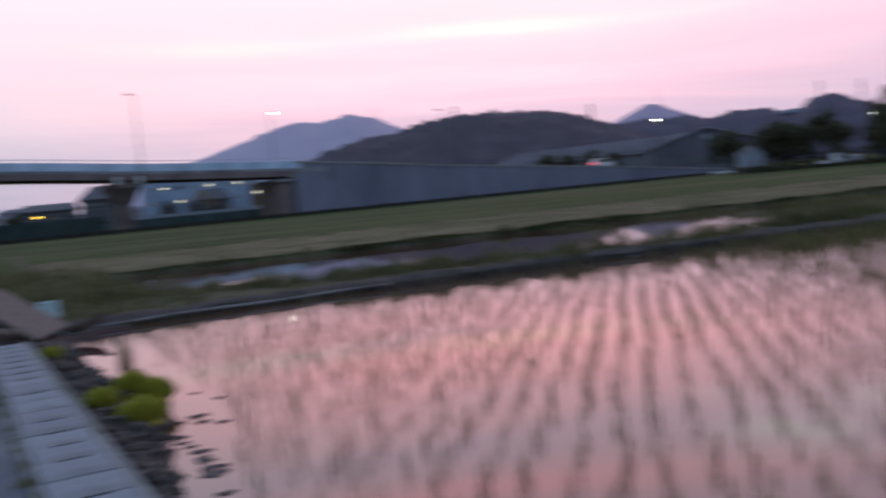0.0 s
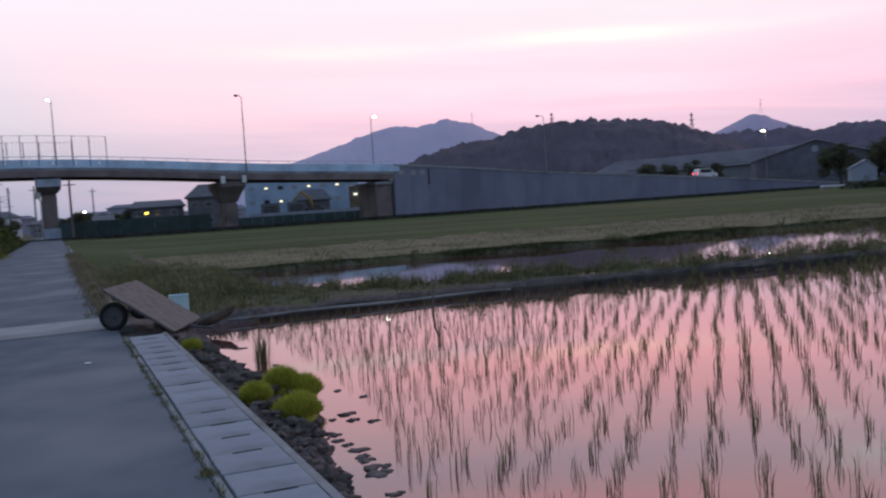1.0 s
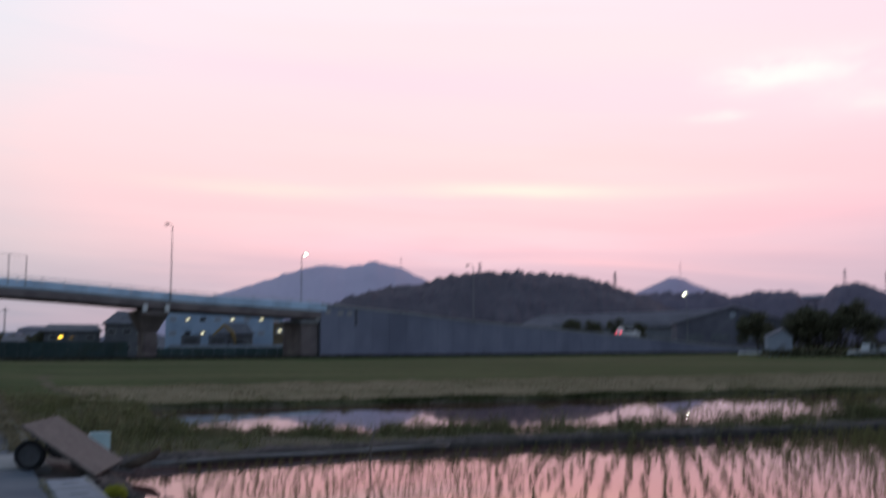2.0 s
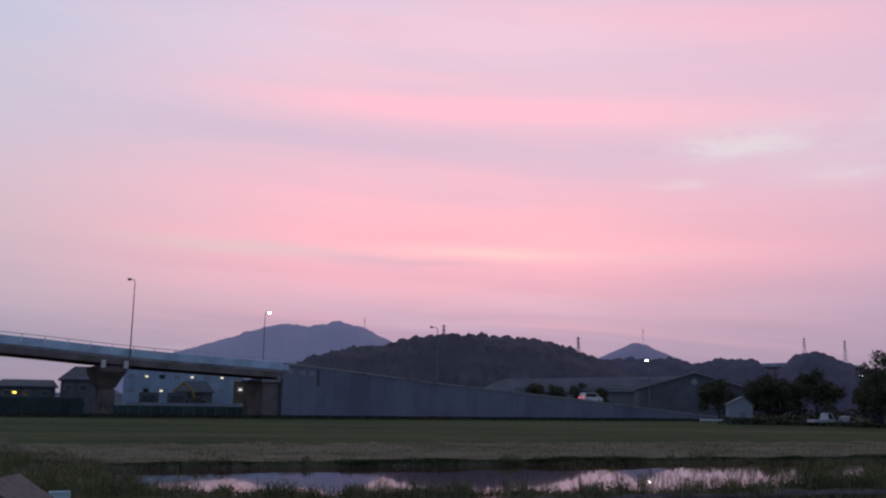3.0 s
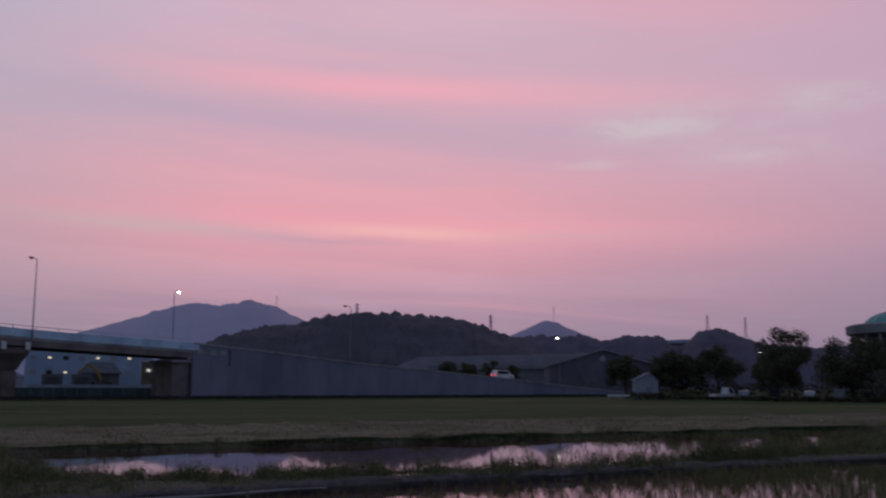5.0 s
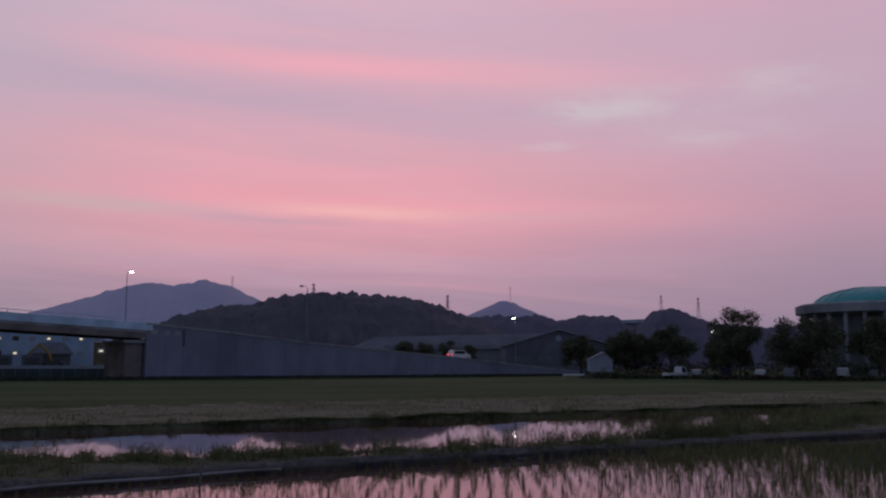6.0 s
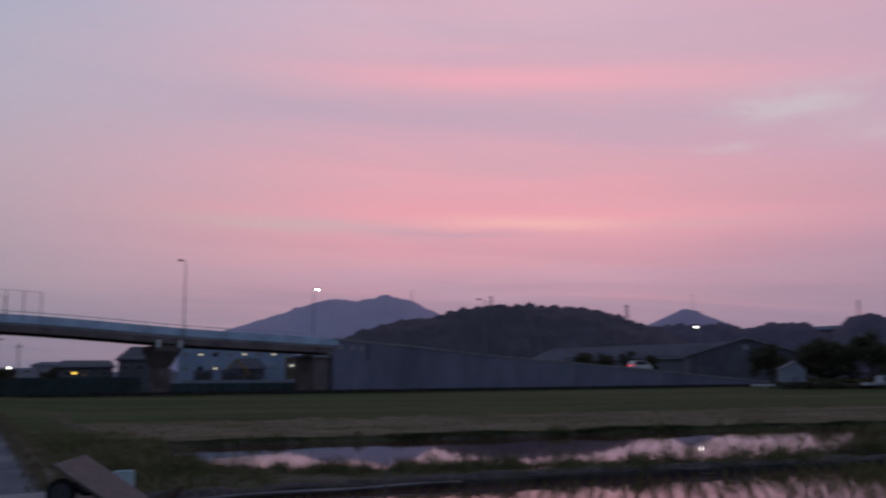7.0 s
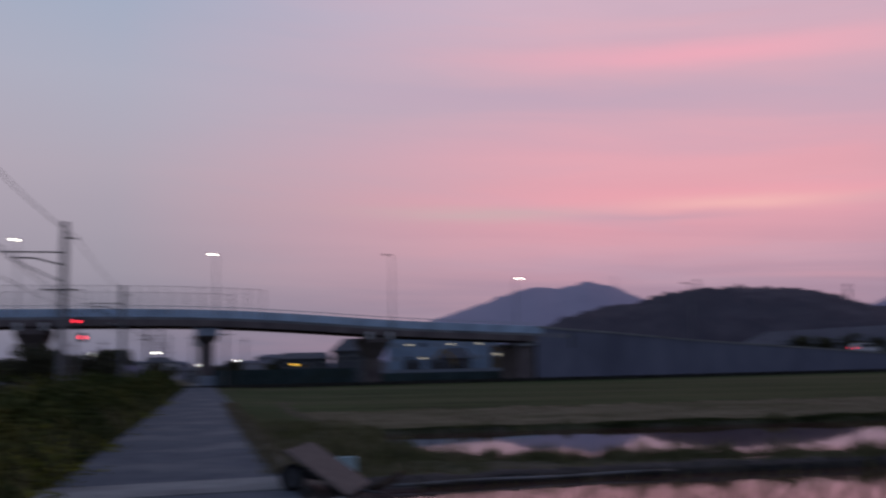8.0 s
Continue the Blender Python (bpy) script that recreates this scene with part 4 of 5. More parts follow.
tagged(lg, "short weathered crooked log at the paddy's corner", "log")
# black plastic sheet set along the ridge's foot
sv, sfc = [], []
for i, x in enumerate(np.arange(-3.4, 40, 0.12)):
    y0 = float(front_1(np.array(x))) - 0.13 + 0.025 * math.sin(x * 21)
    for z_, dy_ in ((-0.46, 0.0), (-0.32, 0.015), (-0.235 + 0.03 * noise.noise((x * 1.5, 0, 0)), 0.05), (-0.20 + 0.05 * noise.noise((x * 0.8, 3, 0)), 0.14)):
        sv.append((x, y0 + dy_, z_))
    if i:
        b = i * 4
        sfc += [(b - 4 + k, b + k, b + k + 1, b - 3 + k) for k in range(3)]
rs = mesh_object("ridge_sheet", sv, sfc, M["sheet"], smooth=True)
md = rs.modifiers.new("thickness", "SOLIDIFY")
md.thickness = 0.006
tagged(rs, "muddy black plastic sheet along the ridge's foot", "sheet")
st = part("stake", tube([(-0.22, 17.08, -0.44), (-0.2, 17.09, 0.0), (-0.12, 17.12, 0.27)], [0.022, 0.02, 0.014], 7), M["stick"])
tagged(st, "thin weathered stake standing in the paddy", "stake")
sc = part("paper_scrap", box((0, 0, 0), (0.07, 0.05, 0.004), m=pose(0, 0, 0, 4, 3, 30)), M["white"])
sc.location = (-4.18, 10.9, 0.012)
tagged(sc, "small white paper scrap on the path", "litter")


def cushion(at, radius, height, seed):
    """A dense dome of fine upright shoots over a dark core."""
    rng = np.random.default_rng(seed)
    c = thing("grass_cushion", "round bright yellow-green cushion of fine grass", "plant", at, 0, group="grass cushions")
    bm_ = bmesh.new()
    got = bmesh.ops.create_icosphere(bm_, subdivisions=3, radius=1.0)["verts"]
    for v in got:
        k = 1 + 0.05 * noise.noise((v.co * 3.0) + Vector((seed, 0, 0)))
        v.co = Vector((v.co.x * radius * 0.82 * k, v.co.y * radius * 0.82 * k, height * 0.43 + v.co.z * height * 0.42 * k))
    part("core", bm_, M["moss"], c, smooth=True)
    n = 6500
    d = rng.normal(0, 1, (n, 3))
    d[:, 2] = np.abs(d[:, 2]) * 1.1 - 0.10
    d /= np.linalg.norm(d, axis=1)[:, None]
    root = np.c_[d[:, :2] * radius * 0.85, height * 0.45 + d[:, 2] * height * 0.42]
    kk = np.array([1 + 0.08 * noise.noise((q[0] * 9 + seed, q[1] * 9, q[2] * 9)) for q in root])
    ln = rng.uniform(0.03, 0.075, n) * kk
    tip = root * np.c_[kk, kk, kk] + (d * 0.7 + [0, 0, 0.6] + rng.normal(0, 0.2, (n, 3))) * ln[:, None]
    sd = np.cross(d, rng.normal(0, 1, (n, 3)))
    sd *= (0.0035 / np.linalg.norm(sd, axis=1))[:, None]
    v = np.stack([root - sd, root + sd, tip], 1).reshape(-1, 3)
    mesh_object("foliage", v.tolist(), (np.arange(n)[:, None] * 3 + [0, 1, 2]).tolist(), M["moss"], c)
    return c


for (x_, y_), r_, h_, sd in (((-1.32, 8.16), 0.215, 0.26, 1), ((-1.76, 8.56), 0.135, 0.20, 2), ((-1.66, 9.28), 0.175, 0.27, 3), ((-1.46, 9.30), 0.20, 0.26, 4), ((-3.35, 12.3), 0.12, 0.18, 5)):
    cushion((x_, y_, ground_at(x_, y_) - 0.03), r_, h_, sd)

rng = np.random.default_rng(12)
# rice seedlings set in rows
rowdir, rowoff = np.array([0.291, 0.957]), np.array([0.957, -0.291])
roots = []
for i in range(-60, 150):
    wob, lag = rng.uniform(0, 6), rng.uniform(0, 0.2)
    for j in range(0, 125):
        q = rowdir * (j * 0.20 + lag + rng.normal(0, 0.04)) + rowoff * (i * 0.295 + 0.03 * math.sin(j * 0.22 + wob) + rng.normal(0, 0.034))
        x, y = q[0], q[1] + 0.5
        r_, s_ = 0.925 * x + 0.38 * y, -0.38 * x + 0.925 * y
        lim = np.interp(s_, (0, 6, 8.5, 10, 14), (1.95, 2.1, 2.75, 2.85, 3.1))
        if r_ < lim or y < 3.0 or y > front_1(np.array(x)) - 0.55 or x > 34 or rng.random() < 0.13:
            continue
        roots.append((x, y, WATER - 0.04))
roots = np.array(roots)
tall = 0.225 + 0.06 * np.array([noise.noise((p[0] * 0.5, p[1] * 0.5, 2)) for p in roots]) + rng.uniform(-0.05, 0.05, len(roots))
rice = blades("rice_seedlings", roots, tall, 0.0062, 0.22, M["rice"], rng=rng, per=6, spread=0.016)
tagged(rice, "rows of thin green rice seedlings in shallow water", "rice", kind="stuff")
thick = roots[(roots[:, 0] > 6.5) & (rng.random(len(roots)) < np.clip((roots[:, 0] - 6.5) / 7, 0, 1))] + np.array([0.03, 0.05, 0])
g = blades("dense_rice_seedlings", thick, 0.30, 0.009, 0.35, M["rice"], rng=rng, per=11, spread=0.045)
tagged(g, "denser taller rice seedlings at the paddy's far side", "rice", kind="stuff")
qx = rng.uniform(7, 40, 5200)
qy = back_1(qx) + rng.uniform(0, 1, len(qx)) * (front_2(qx) - 0.5 - back_1(qx))
ok = rng.random(len(qx)) < np.clip((qx - 7) / 9, 0.05, 0.9) * (0.35 + 0.65 * (np.sin(qx * 0.9 + 0.4 * qy) > -0.2))
sparse = blades("sparse_seedlings", np.c_[qx, qy, np.full(len(qx), WATER - 0.04)][ok], 0.24, 0.009, 0.3, M["rice"], rng=rng, per=5, spread=0.05)
tagged(sparse, "sparse thin seedlings in the second flooded paddy", "rice", kind="stuff")
tuft = blades("rice_tuft", np.array([(-2.41, 12.25, WATER - 0.04)]), 0.5, 0.01, 0.18, M["grass"], rng=rng, per=90, spread=0.05)
tagged(tuft, "dense dark tuft of rice seedlings in the water", "plant")


def strewn(n, box_, keep):
    x, y = rng.uniform(box_[0], box_[1], n), rng.uniform(box_[2], box_[3], n)
    ok = keep(x, y)
    x, y = x[ok], y[ok]
    return np.c_[x, y, ground_height(x, y) - 0.02]


def patchy(p, sc, seed):
    return np.array([noise.noise((q[0] * sc, q[1] * sc, seed)) for q in p])


p = strewn(26000, (-6, 34, 16, 32), lambda x, y: (y > front_1(x) + 0.12) & (y < back_1(x) - 0.1))
p = p[patchy(p, 0.9, 1.0) > -0.25]
back = np.clip((p[:, 1] - front_1(p[:, 0])) / 4.0, 0, 1)
g = blades("ridge_weeds", p, 0.05 + 0.17 * back * (0.6 + 0.9 * np.clip(patchy(p, 0.7, 4.0) + 0.2, 0, 1)), 0.016, 0.6, M["grass"], rng=rng, per=2, spread=0.04)
tagged(g, "patchy green weeds along the muddy ridge", "weeds", kind="stuff")
p = strewn(15000, (-16, 4, 15, 36), lambda x, y: (0.925 * x + 0.38 * y > 1.1) & (0.925 * x + 0.38 * y < 4.9) & (-0.38 * x + 0.925 * y > 16.6) & (y > front_1(x) + 0.2))
p = p[patchy(p, 1.1, 17.0) > -0.12]
g = blades("plot_weeds", p, 0.16 + 0.25 * np.clip(patchy(p, 0.6, 7.0) + 0.25, 0, 1), 0.018, 0.6, M["grass"], rng=rng, per=3, spread=0.05)
tagged(g, "thick green weeds on the plot beside the path", "weeds", kind="stuff")
p = strewn(9000, (-16, 30, 15, 36), lambda x, y: (0.925 * x + 0.38 * y > 1.1) & (y > front_1(x) + 0.3) & (y < np.where(0.925 * x + 0.38 * y < 4.9, 36, back_1(x) - 0.2)) & (-0.38 * x + 0.925 * y > 16.6))
p = p[patchy(p, 0.8, 21.0) > 0.0]
g = blades("dry_stalks", p, 0.22, 0.012, 0.6, M["drygrass"], rng=rng, per=3, spread=0.05)
tagged(g, "pale dry stalks among the green weeds", "grass", kind="stuff")
# bank weeds, the shadow line along the bank painted in their dark colour
bx = rng.uniform(-12, 45, 15000)
by = front_2(bx) + rng.uniform(0, 1, len(bx)) * (0.3 + 1.3 * np.clip(patchy(np.c_[bx, bx * 0], 0.35, 2.0) + 0.25, 0, 1))
p = np.c_[bx, by, ground_height(bx, by) - 0.02]
g = blades("bank_weeds", p, 0.05 + 0.16 * np.clip(patchy(p, 0.4, 9.0) + 0.1, 0, 1), 0.020, 0.5, M["bankgrass"], rng=rng, per=3, spread=0.05)
tagged(g, "green weeds along the second paddy's bank, shadow put into their dark colour", "weeds", kind="stuff")
p = strewn(26000, (-16, 50, 30, 66), lambda x, y: (y > front_2(x) + 0.7) & (y < pale_end(x) + 0.5))
g = blades("dry_grass", p, 0.09 + 0.09 * np.clip(patchy(p, 0.3, 11.0) + 0.3, 0, 1), 0.022, 0.7, M["drygrass"], rng=rng, per=2, spread=0.08)
tagged(g, "pale dry grass on the fallow strip", "grass", kind="stuff")

def leaves(name, q, size, mat, label):
    """Many small leaves at the given places, turned every way."""
    n = len(q)
    u = rng.normal(0, 1, (n, 3))
    u /= np.linalg.norm(u, axis=1)[:, None]
    w = np.cross(u, rng.normal(0, 1, (n, 3)))
    w /= np.linalg.norm(w, axis=1)[:, None]
    sz = (size * rng.uniform(0.6, 1.3, n))[:, None]
    v = np.stack([q - u * sz, q + w * sz * 0.55, q + u * sz, q - w * sz * 0.55], 1).reshape(-1, 3).tolist()
    return tagged(mesh_object(name, v, (np.arange(n)[:, None] * 4 + [0, 1, 2, 3]).tolist(), mat), label, "weeds", kind="stuff")


# leafy weed clumps on the ridge and along the far bank
cl = []
for k in range(240):
    x = rng.uniform(-5, 32)
    y = float(back_1(np.array(x))) - abs(rng.normal(0, 0.6)) - 0.55
    cl.append((x, y, rng.uniform(0.14, 0.40), rng.uniform(0.12, 0.30) if rng.random() < 0.7 else rng.uniform(0.3, 0.52)))
for x0, x1, n_, h0, h1 in ((-4.5, 3.0, 40, 0.16, 0.36), (11.0, 30.0, 110, 0.25, 0.55)):
    for k in range(n_):
        x = rng.uniform(x0, x1)
        cl.append((x, float(back_1(np.array(x))) - abs(rng.normal(0, 0.5)) - 0.35, rng.uniform(0.22, 0.48), rng.uniform(h0, h1)))
for k in range(60):
    s0, r0 = rng.uniform(17.2, 34), rng.uniform(1.3, 5.0)
    x, y, _ = on_path(s0, r0)
    if y > front_1(np.array(x)) + 0.3:
        cl.append((x, y, rng.uniform(0.15, 0.4), rng.uniform(0.15, 0.5)))
for k in range(26):
    x = rng.uniform(-8, 40)
    cl.append((x, float(front_2(np.array(x))) + rng.uniform(0.0, 0.5), rng.uniform(0.2, 0.5), rng.uniform(0.12, 0.32)))
pts, tops, hs_ = [], [], []
for x, y, rad, hgt in cl:
    n = int(150 * rad / 0.25)
    d = rng.normal(0, 0.55, (n, 2))
    lift = rng.uniform(0.0, 1.0, n) ** 0.8 * np.exp(-(d ** 2).sum(1)) * hgt * rng.uniform(0.6, 1.2)
    pts.append(np.c_[x + d[:, 0] * rad, y + d[:, 1] * rad, ground_at(x, y) + lift])
    for _ in range(14):
        o = rng.normal(0, 0.5 * rad, 2)
        tops.append((x + o[0], y + o[1], ground_at(x, y) - 0.02))
        hs_.append(hgt * rng.uniform(0.7, 1.5))
leaves("ridge_weed_clumps", np.concatenate(pts), 0.024, M["grass"], "leafy green weed clumps along ridge and bank")
g = blades("ridge_grass_clumps", np.array(tops), np.array(hs_), 0.012, 0.55, M["grass"], rng=rng, per=3, spread=0.03)
tagged(g, "upright grass clumps along ridge and bank", "grass", kind="stuff")

# leafy growth along the other verge, higher away from the path
s_ = 6 + 115 * rng.uniform(0, 1, 70000) ** 1.7
r_ = -3.2 - np.abs(rng.normal(0, 2.4, len(s_)))
xy = np.c_[0.925 * r_ - 0.38 * s_, 0.38 * r_ + 0.925 * s_]
env = np.clip((-3.05 - r_) / 1.3, 0.05, 1) * (0.95 + 1.0 * np.array([noise.noise((a * 0.4, b * 0.4, 4.0)) for a, b in xy])) * 1.5
q = np.c_[xy, -0.1 + env * rng.uniform(0, 1, len(s_)) ** 0.55]
leaves("verge_weeds", q, 0.045 + 0.0016 * s_, M["verge"], "tall dark leafy weeds along the path's verge")
p = np.c_[xy[:9000], np.full(9000, -0.08)]
g = blades("verge_grass", p, 0.5 + 0.6 * np.clip(-3.0 - r_[:9000], 0, 1), 0.014, 0.5, M["grass"], rng=rng, per=2, spread=0.06)
tagged(g, "long grass among the verge weeds", "grass", kind="stuff")
# yellow-green patches among the verge weeds
pts = []
for k in range(46):
    s0, r0 = 13 + 60 * rng.uniform(0, 1) ** 1.5, -3.3 - abs(rng.normal(0, 1.3))
    x, y, _ = on_path(s0, r0)
    d = rng.normal(0, 0.45, (170, 2))
    top = np.clip((-3.0 - r0) / 1.3, 0.15, 1) * rng.uniform(0.7, 1.3)
    pts.append(np.c_[x + d[:, 0], y + d[:, 1], -0.05 + top * rng.uniform(0.2, 1.0, 170) * np.exp(-(d ** 2).sum(1) * 1.2)])
leaves("yellow_verge_weeds", np.concatenate(pts), 0.06, M["yellowleaf"], "yellow-green leafy weeds among the dark verge growth")
# dark growth along the foot of the ramp wall
t_ = rng.uniform(-75, 96, 34000)
o_ = -np.abs(rng.normal(0, 0.9, len(t_))) - 0.05
cs_, sn_ = math.cos(TURN), math.sin(TURN)
q = np.c_[CORNER[0] + cs_ * t_ - sn_ * o_, CORNER[1] + sn_ * t_ + cs_ * o_, -0.32 + 0.5 * rng.uniform(0, 1, len(t_)) * np.exp(o_ * 0.3)]
leaves("wall_foot_weeds", q, 0.2, M["footgrowth"], "dark weeds along the foot of the ramp wall")

# tufts in the joint between path and gutter
joint = []
for k in range(90):
    s0 = rng.uniform(1.5, 14)
    big = rng.random() < 0.08
    for _ in range(16 if big else 5):
        joint.append(on_path(s0 + rng.normal(0, 0.06 if big else 0.03), 0.81 + rng.normal(0, 0.02), 0.0))
joint += [on_path(5.97 + rng.normal(0, 0.05), 0.80 + rng.normal(0, 0.04), 0.0) for _ in range(60)]
g = blades("joint_weeds", np.array(joint), 0.032, 0.005, 0.9, M["grass"], rng=rng, per=3, spread=0.012)
tagged(g, "small green weeds in the joint beside the gutter", "weeds", kind="stuff")
fringe = [on_path(rng.uniform(17.5, 60), 0.86 + rng.normal(0, 0.16), 0.0) for _ in range(4200)]
g = blades("kerb_weeds", np.array(fringe), 0.14, 0.012, 0.8, M["drygrass"], rng=rng, per=3, spread=0.03)
tagged(g, "dry grass fringe along the kerb", "grass", kind="stuff")


def clod_mesh(bm_, at, size, seed):
    got = bmesh.ops.create_icosphere(bm_, subdivisions=2, radius=1.0)["verts"]
    for v in got:
        k = 1 + 0.9 * noise.noise(v.co * 2.2 + Vector((seed * 3.1, seed, 0)))
        v.co = Vector(at) + Vector((v.co.x * size[0] * k, v.co.y * size[1] * k, v.co.z * size[2] * k))


for k, (x_, y_, a_, b_) in enumerate(((-0.99, 8.76, 0.11, 0.09), (-0.9, 8.5, 0.08, 0.05), (-1.06, 8.02, 0.06, 0.04), (-0.99, 7.96, 0.06, 0.04), (-0.95, 7.75, 0.07, 0.05), (-0.85, 7.6, 0.06, 0.05),
                                      (-0.75, 7.41, 0.11, 0.06), (-0.70, 7.2, 0.07, 0.07), (-0.66, 7.09, 0.08, 0.09), (-0.60, 6.88, 0.09, 0.10), (-0.55, 6.71, 0.12, 0.12), (-0.49, 6.9, 0.04, 0.05), (-0.4, 6.2, 0.08, 0.05),
                                      (-1.08, 8.55, 0.04, 0.03), (-1.19, 9.93, 0.05, 0.03), (-0.88, 9.53, 0.05, 0.04), (-0.7, 8.4, 0.08, 0.05), (-2.9, 12.3, 0.07, 0.04), (-2.2, 11.9, 0.06, 0.03), (-3.0, 13.6, 0.10, 0.05))):
    bm = bmesh.new()
    clod_mesh(bm, (0, 0, 0), (a_ * 0.7, b_ * 0.75, 0.018), k + 1)
    clod_mesh(bm, (a_ * 0.6, b_ * 0.5, 0), (a_ * 0.45, b_ * 0.5, 0.015), k + 40)
    c = part("mud_clod", bm, M["clod"], smooth=True)
    c.location = (x_, y_, WATER - 0.002)
    tagged(c, "dark wet mud clod in shallow water", "mud clod", group="mud clods")
# crumbled mud lying on the bank
bm = bmesh.new()
crumbs = random.Random(31)
for k in range(260):
    s0 = crumbs.uniform(3.5, 14.0)
    w0 = float(np.interp(s0, (0, 6.1, 7.2, 8.5, 9.9, 10.8, 12.5, 14.6), (1.50, 1.63, 1.80, 2.04, 2.38, 2.0, 1.9, 2.0)))
    x_, y_, _ = on_path(s0, crumbs.uniform(1.5, w0 + 0.1))
    sz_ = crumbs.uniform(0.02, 0.065)
    got = bmesh.ops.create_icosphere(bm, subdivisions=1, radius=1.0)["verts"]
    for v in got:
        j_ = 1 + 0.7 * noise.noise(v.co * 2.0 + Vector((k * 1.7, k, 0)))
        v.co = Vector((x_, y_, ground_at(x_, y_) + 0.07)) + Vector((v.co.x * sz_ * 1.3 * j_, v.co.y * sz_ * j_, v.co.z * sz_ * 0.8 * j_))
tagged(part("mud_crumbs", bm, M["mud"]), "crumbled dark mud lumps on the wet bank", "mud", kind="stuff")
# lumpy mud bank between gutter and water
bs, bt = np.arange(-3.0, 16.4, 0.045), np.arange(1.41, 3.0, 0.045)
mr, ms = np.meshgrid(bt, bs)
mx, my = 0.925 * mr - 0.38 * ms, 0.38 * mr + 0.925 * ms
mz = ground_height(mx, my) + 0.02
wet = np.clip((mz - WATER + 0.10) / 0.12, 0, 1)
mz = mz + wet * (0.09 * np.abs(lumps(mx, my, 4.5, 2.0)) + 0.11 * np.abs(lumps(mx, my, 10.0, 6.0)) + 0.06 * np.abs(lumps(mx, my, 21.0, 9.0)) - 0.05)
mz[:, 0] -= 0.06
nb, na = mr.shape
ii = np.arange(nb * na).reshape(nb, na)
qd = np.stack([ii[:-1, :-1], ii[:-1, 1:], ii[1:, 1:], ii[1:, :-1]], -1).reshape(-1, 4)
mb = mesh_object("mud_bank", np.stack([mx, my, mz], -1).reshape(-1, 3).tolist(), qd.tolist(), M["mud"], smooth=True)
tagged(mb, "lumpy dark bank of wet mud beside the gutter", "mud bank", kind="structure")


# ---- far things ----
def leafy_tree(at, height, spread, seed, label="dark leafy roadside tree in full crown", trunk=0.22, mat="leaf", group="trees beside the field", name="tree"):
    """Tapered trunk, limbs, and a crown of leaf clumps that sit round the limbs' ends."""
    rng = np.random.default_rng(seed)
    tr = thing(name, label, "tree", at, rng.uniform(0, 6), group=group)
    bm = bmesh.new()
    top = height * 0.72
    tube([(0, 0, -0.2), (0.05, 0.04, top * 0.3), (rng.uniform(-0.3, 0.3), rng.uniform(-0.3, 0.3), top)], [trunk, trunk * 0.8, trunk * 0.25], 7, bm)
    clumps = []
    for k in range(int(12 + spread * 3)):
        z0 = height * rng.uniform(0.2, 0.62)
        a, out = rng.uniform(0, math.tau), spread * rng.uniform(0.35, 1.0)
        z1 = min(height * 0.95, z0 + height * rng.uniform(0.1, 0.38))
        out *= math.sqrt(max(0.12, 1 - ((z1 / height - 0.48) / 0.52) ** 2)) * 1.15
        tip = (math.cos(a) * out, math.sin(a) * out, z1)
        tube([(0, 0, z0), (tip[0] * 0.5, tip[1] * 0.5, (z0 + z1) / 2 + 0.1), tip], [trunk * 0.4, trunk * 0.25, trunk * 0.08], 5, bm)
        clumps.append((*tip, rng.uniform(0.28, 0.6) * spread * 0.62))
    clumps.append((rng.uniform(-0.4, 0.4), rng.uniform(-0.4, 0.4), height * 0.9, spread * 0.3))
    clumps.append((0, 0, height * 0.62, spread * 0.55))
    part("trunk", bm, M["bark"], tr)
    v, f = [], []
    for cx_, cy_, cz_, cr_ in clumps:
        n = int(230 * cr_ * cr_ + 110)
        d = rng.normal(0, 1, (n, 3))
        d /= np.linalg.norm(d, axis=1)[:, None]
        q = np.array([cx_, cy_, cz_]) + d * (cr_ * (rng.uniform(0.1, 1.0, n) ** 0.6 + np.abs(rng.normal(0, 0.16, n))))[:, None] * [1, 1, 0.85]
        u = rng.normal(0, 1, (n, 3))
        u /= np.linalg.norm(u, axis=1)[:, None]
        w = np.cross(u, rng.normal(0, 1, (n, 3)))
        w /= np.linalg.norm(w, axis=1)[:, None]
        sz = rng.uniform(0.09, 0.21, n)[:, None]
        base = len(v)
        v += np.stack([q - u * sz, q + w * sz * 0.6, q + u * sz, q - w * sz * 0.6], 1).reshape(-1, 3).tolist()
        f += (base + np.arange(n)[:, None] * 4 + [0, 1, 2, 3]).tolist()
    mesh_object("crown", v, f, M[mat], tr)
    return tr


for at_, h_, s_, sd in (((66.8, 156.2, -0.3), 7.3, 3.4, 1), ((72.4, 149.5, -0.3), 8.0, 4.2, 2), ((79.2, 146.4, -0.3), 8.6, 3.9, 3), ((75.6, 152.5, -0.3), 7.2, 4.2, 9),
                        ((80.2, 127.0, -0.3), 10.3, 4.2, 4), ((85.6, 117.6, -0.3), 9.0, 4.6, 5), ((84.5, 137.0, -0.3), 6.0, 3.6, 6),
                        ((96.0, 116.0, -0.3), 9.0, 4.6, 7), ((90.5, 126.5, -0.3), 5.6, 2.8, 8)):
    leafy_tree(at_, h_, s_, sd)
for at_, h_, s_, sd in (((46.0, 205, -0.3), 7.6, 2.6, 21), ((49.5, 206, -0.3), 7.3, 2.8, 22), ((56.5, 206, -0.3), 8.0, 2.6, 23), ((60.0, 205, -0.3), 6.8, 2.4, 24)):
    leafy_tree(at_, h_, s_, sd, "dark leafy tree standing behind the ramp", group="trees behind the ramp")


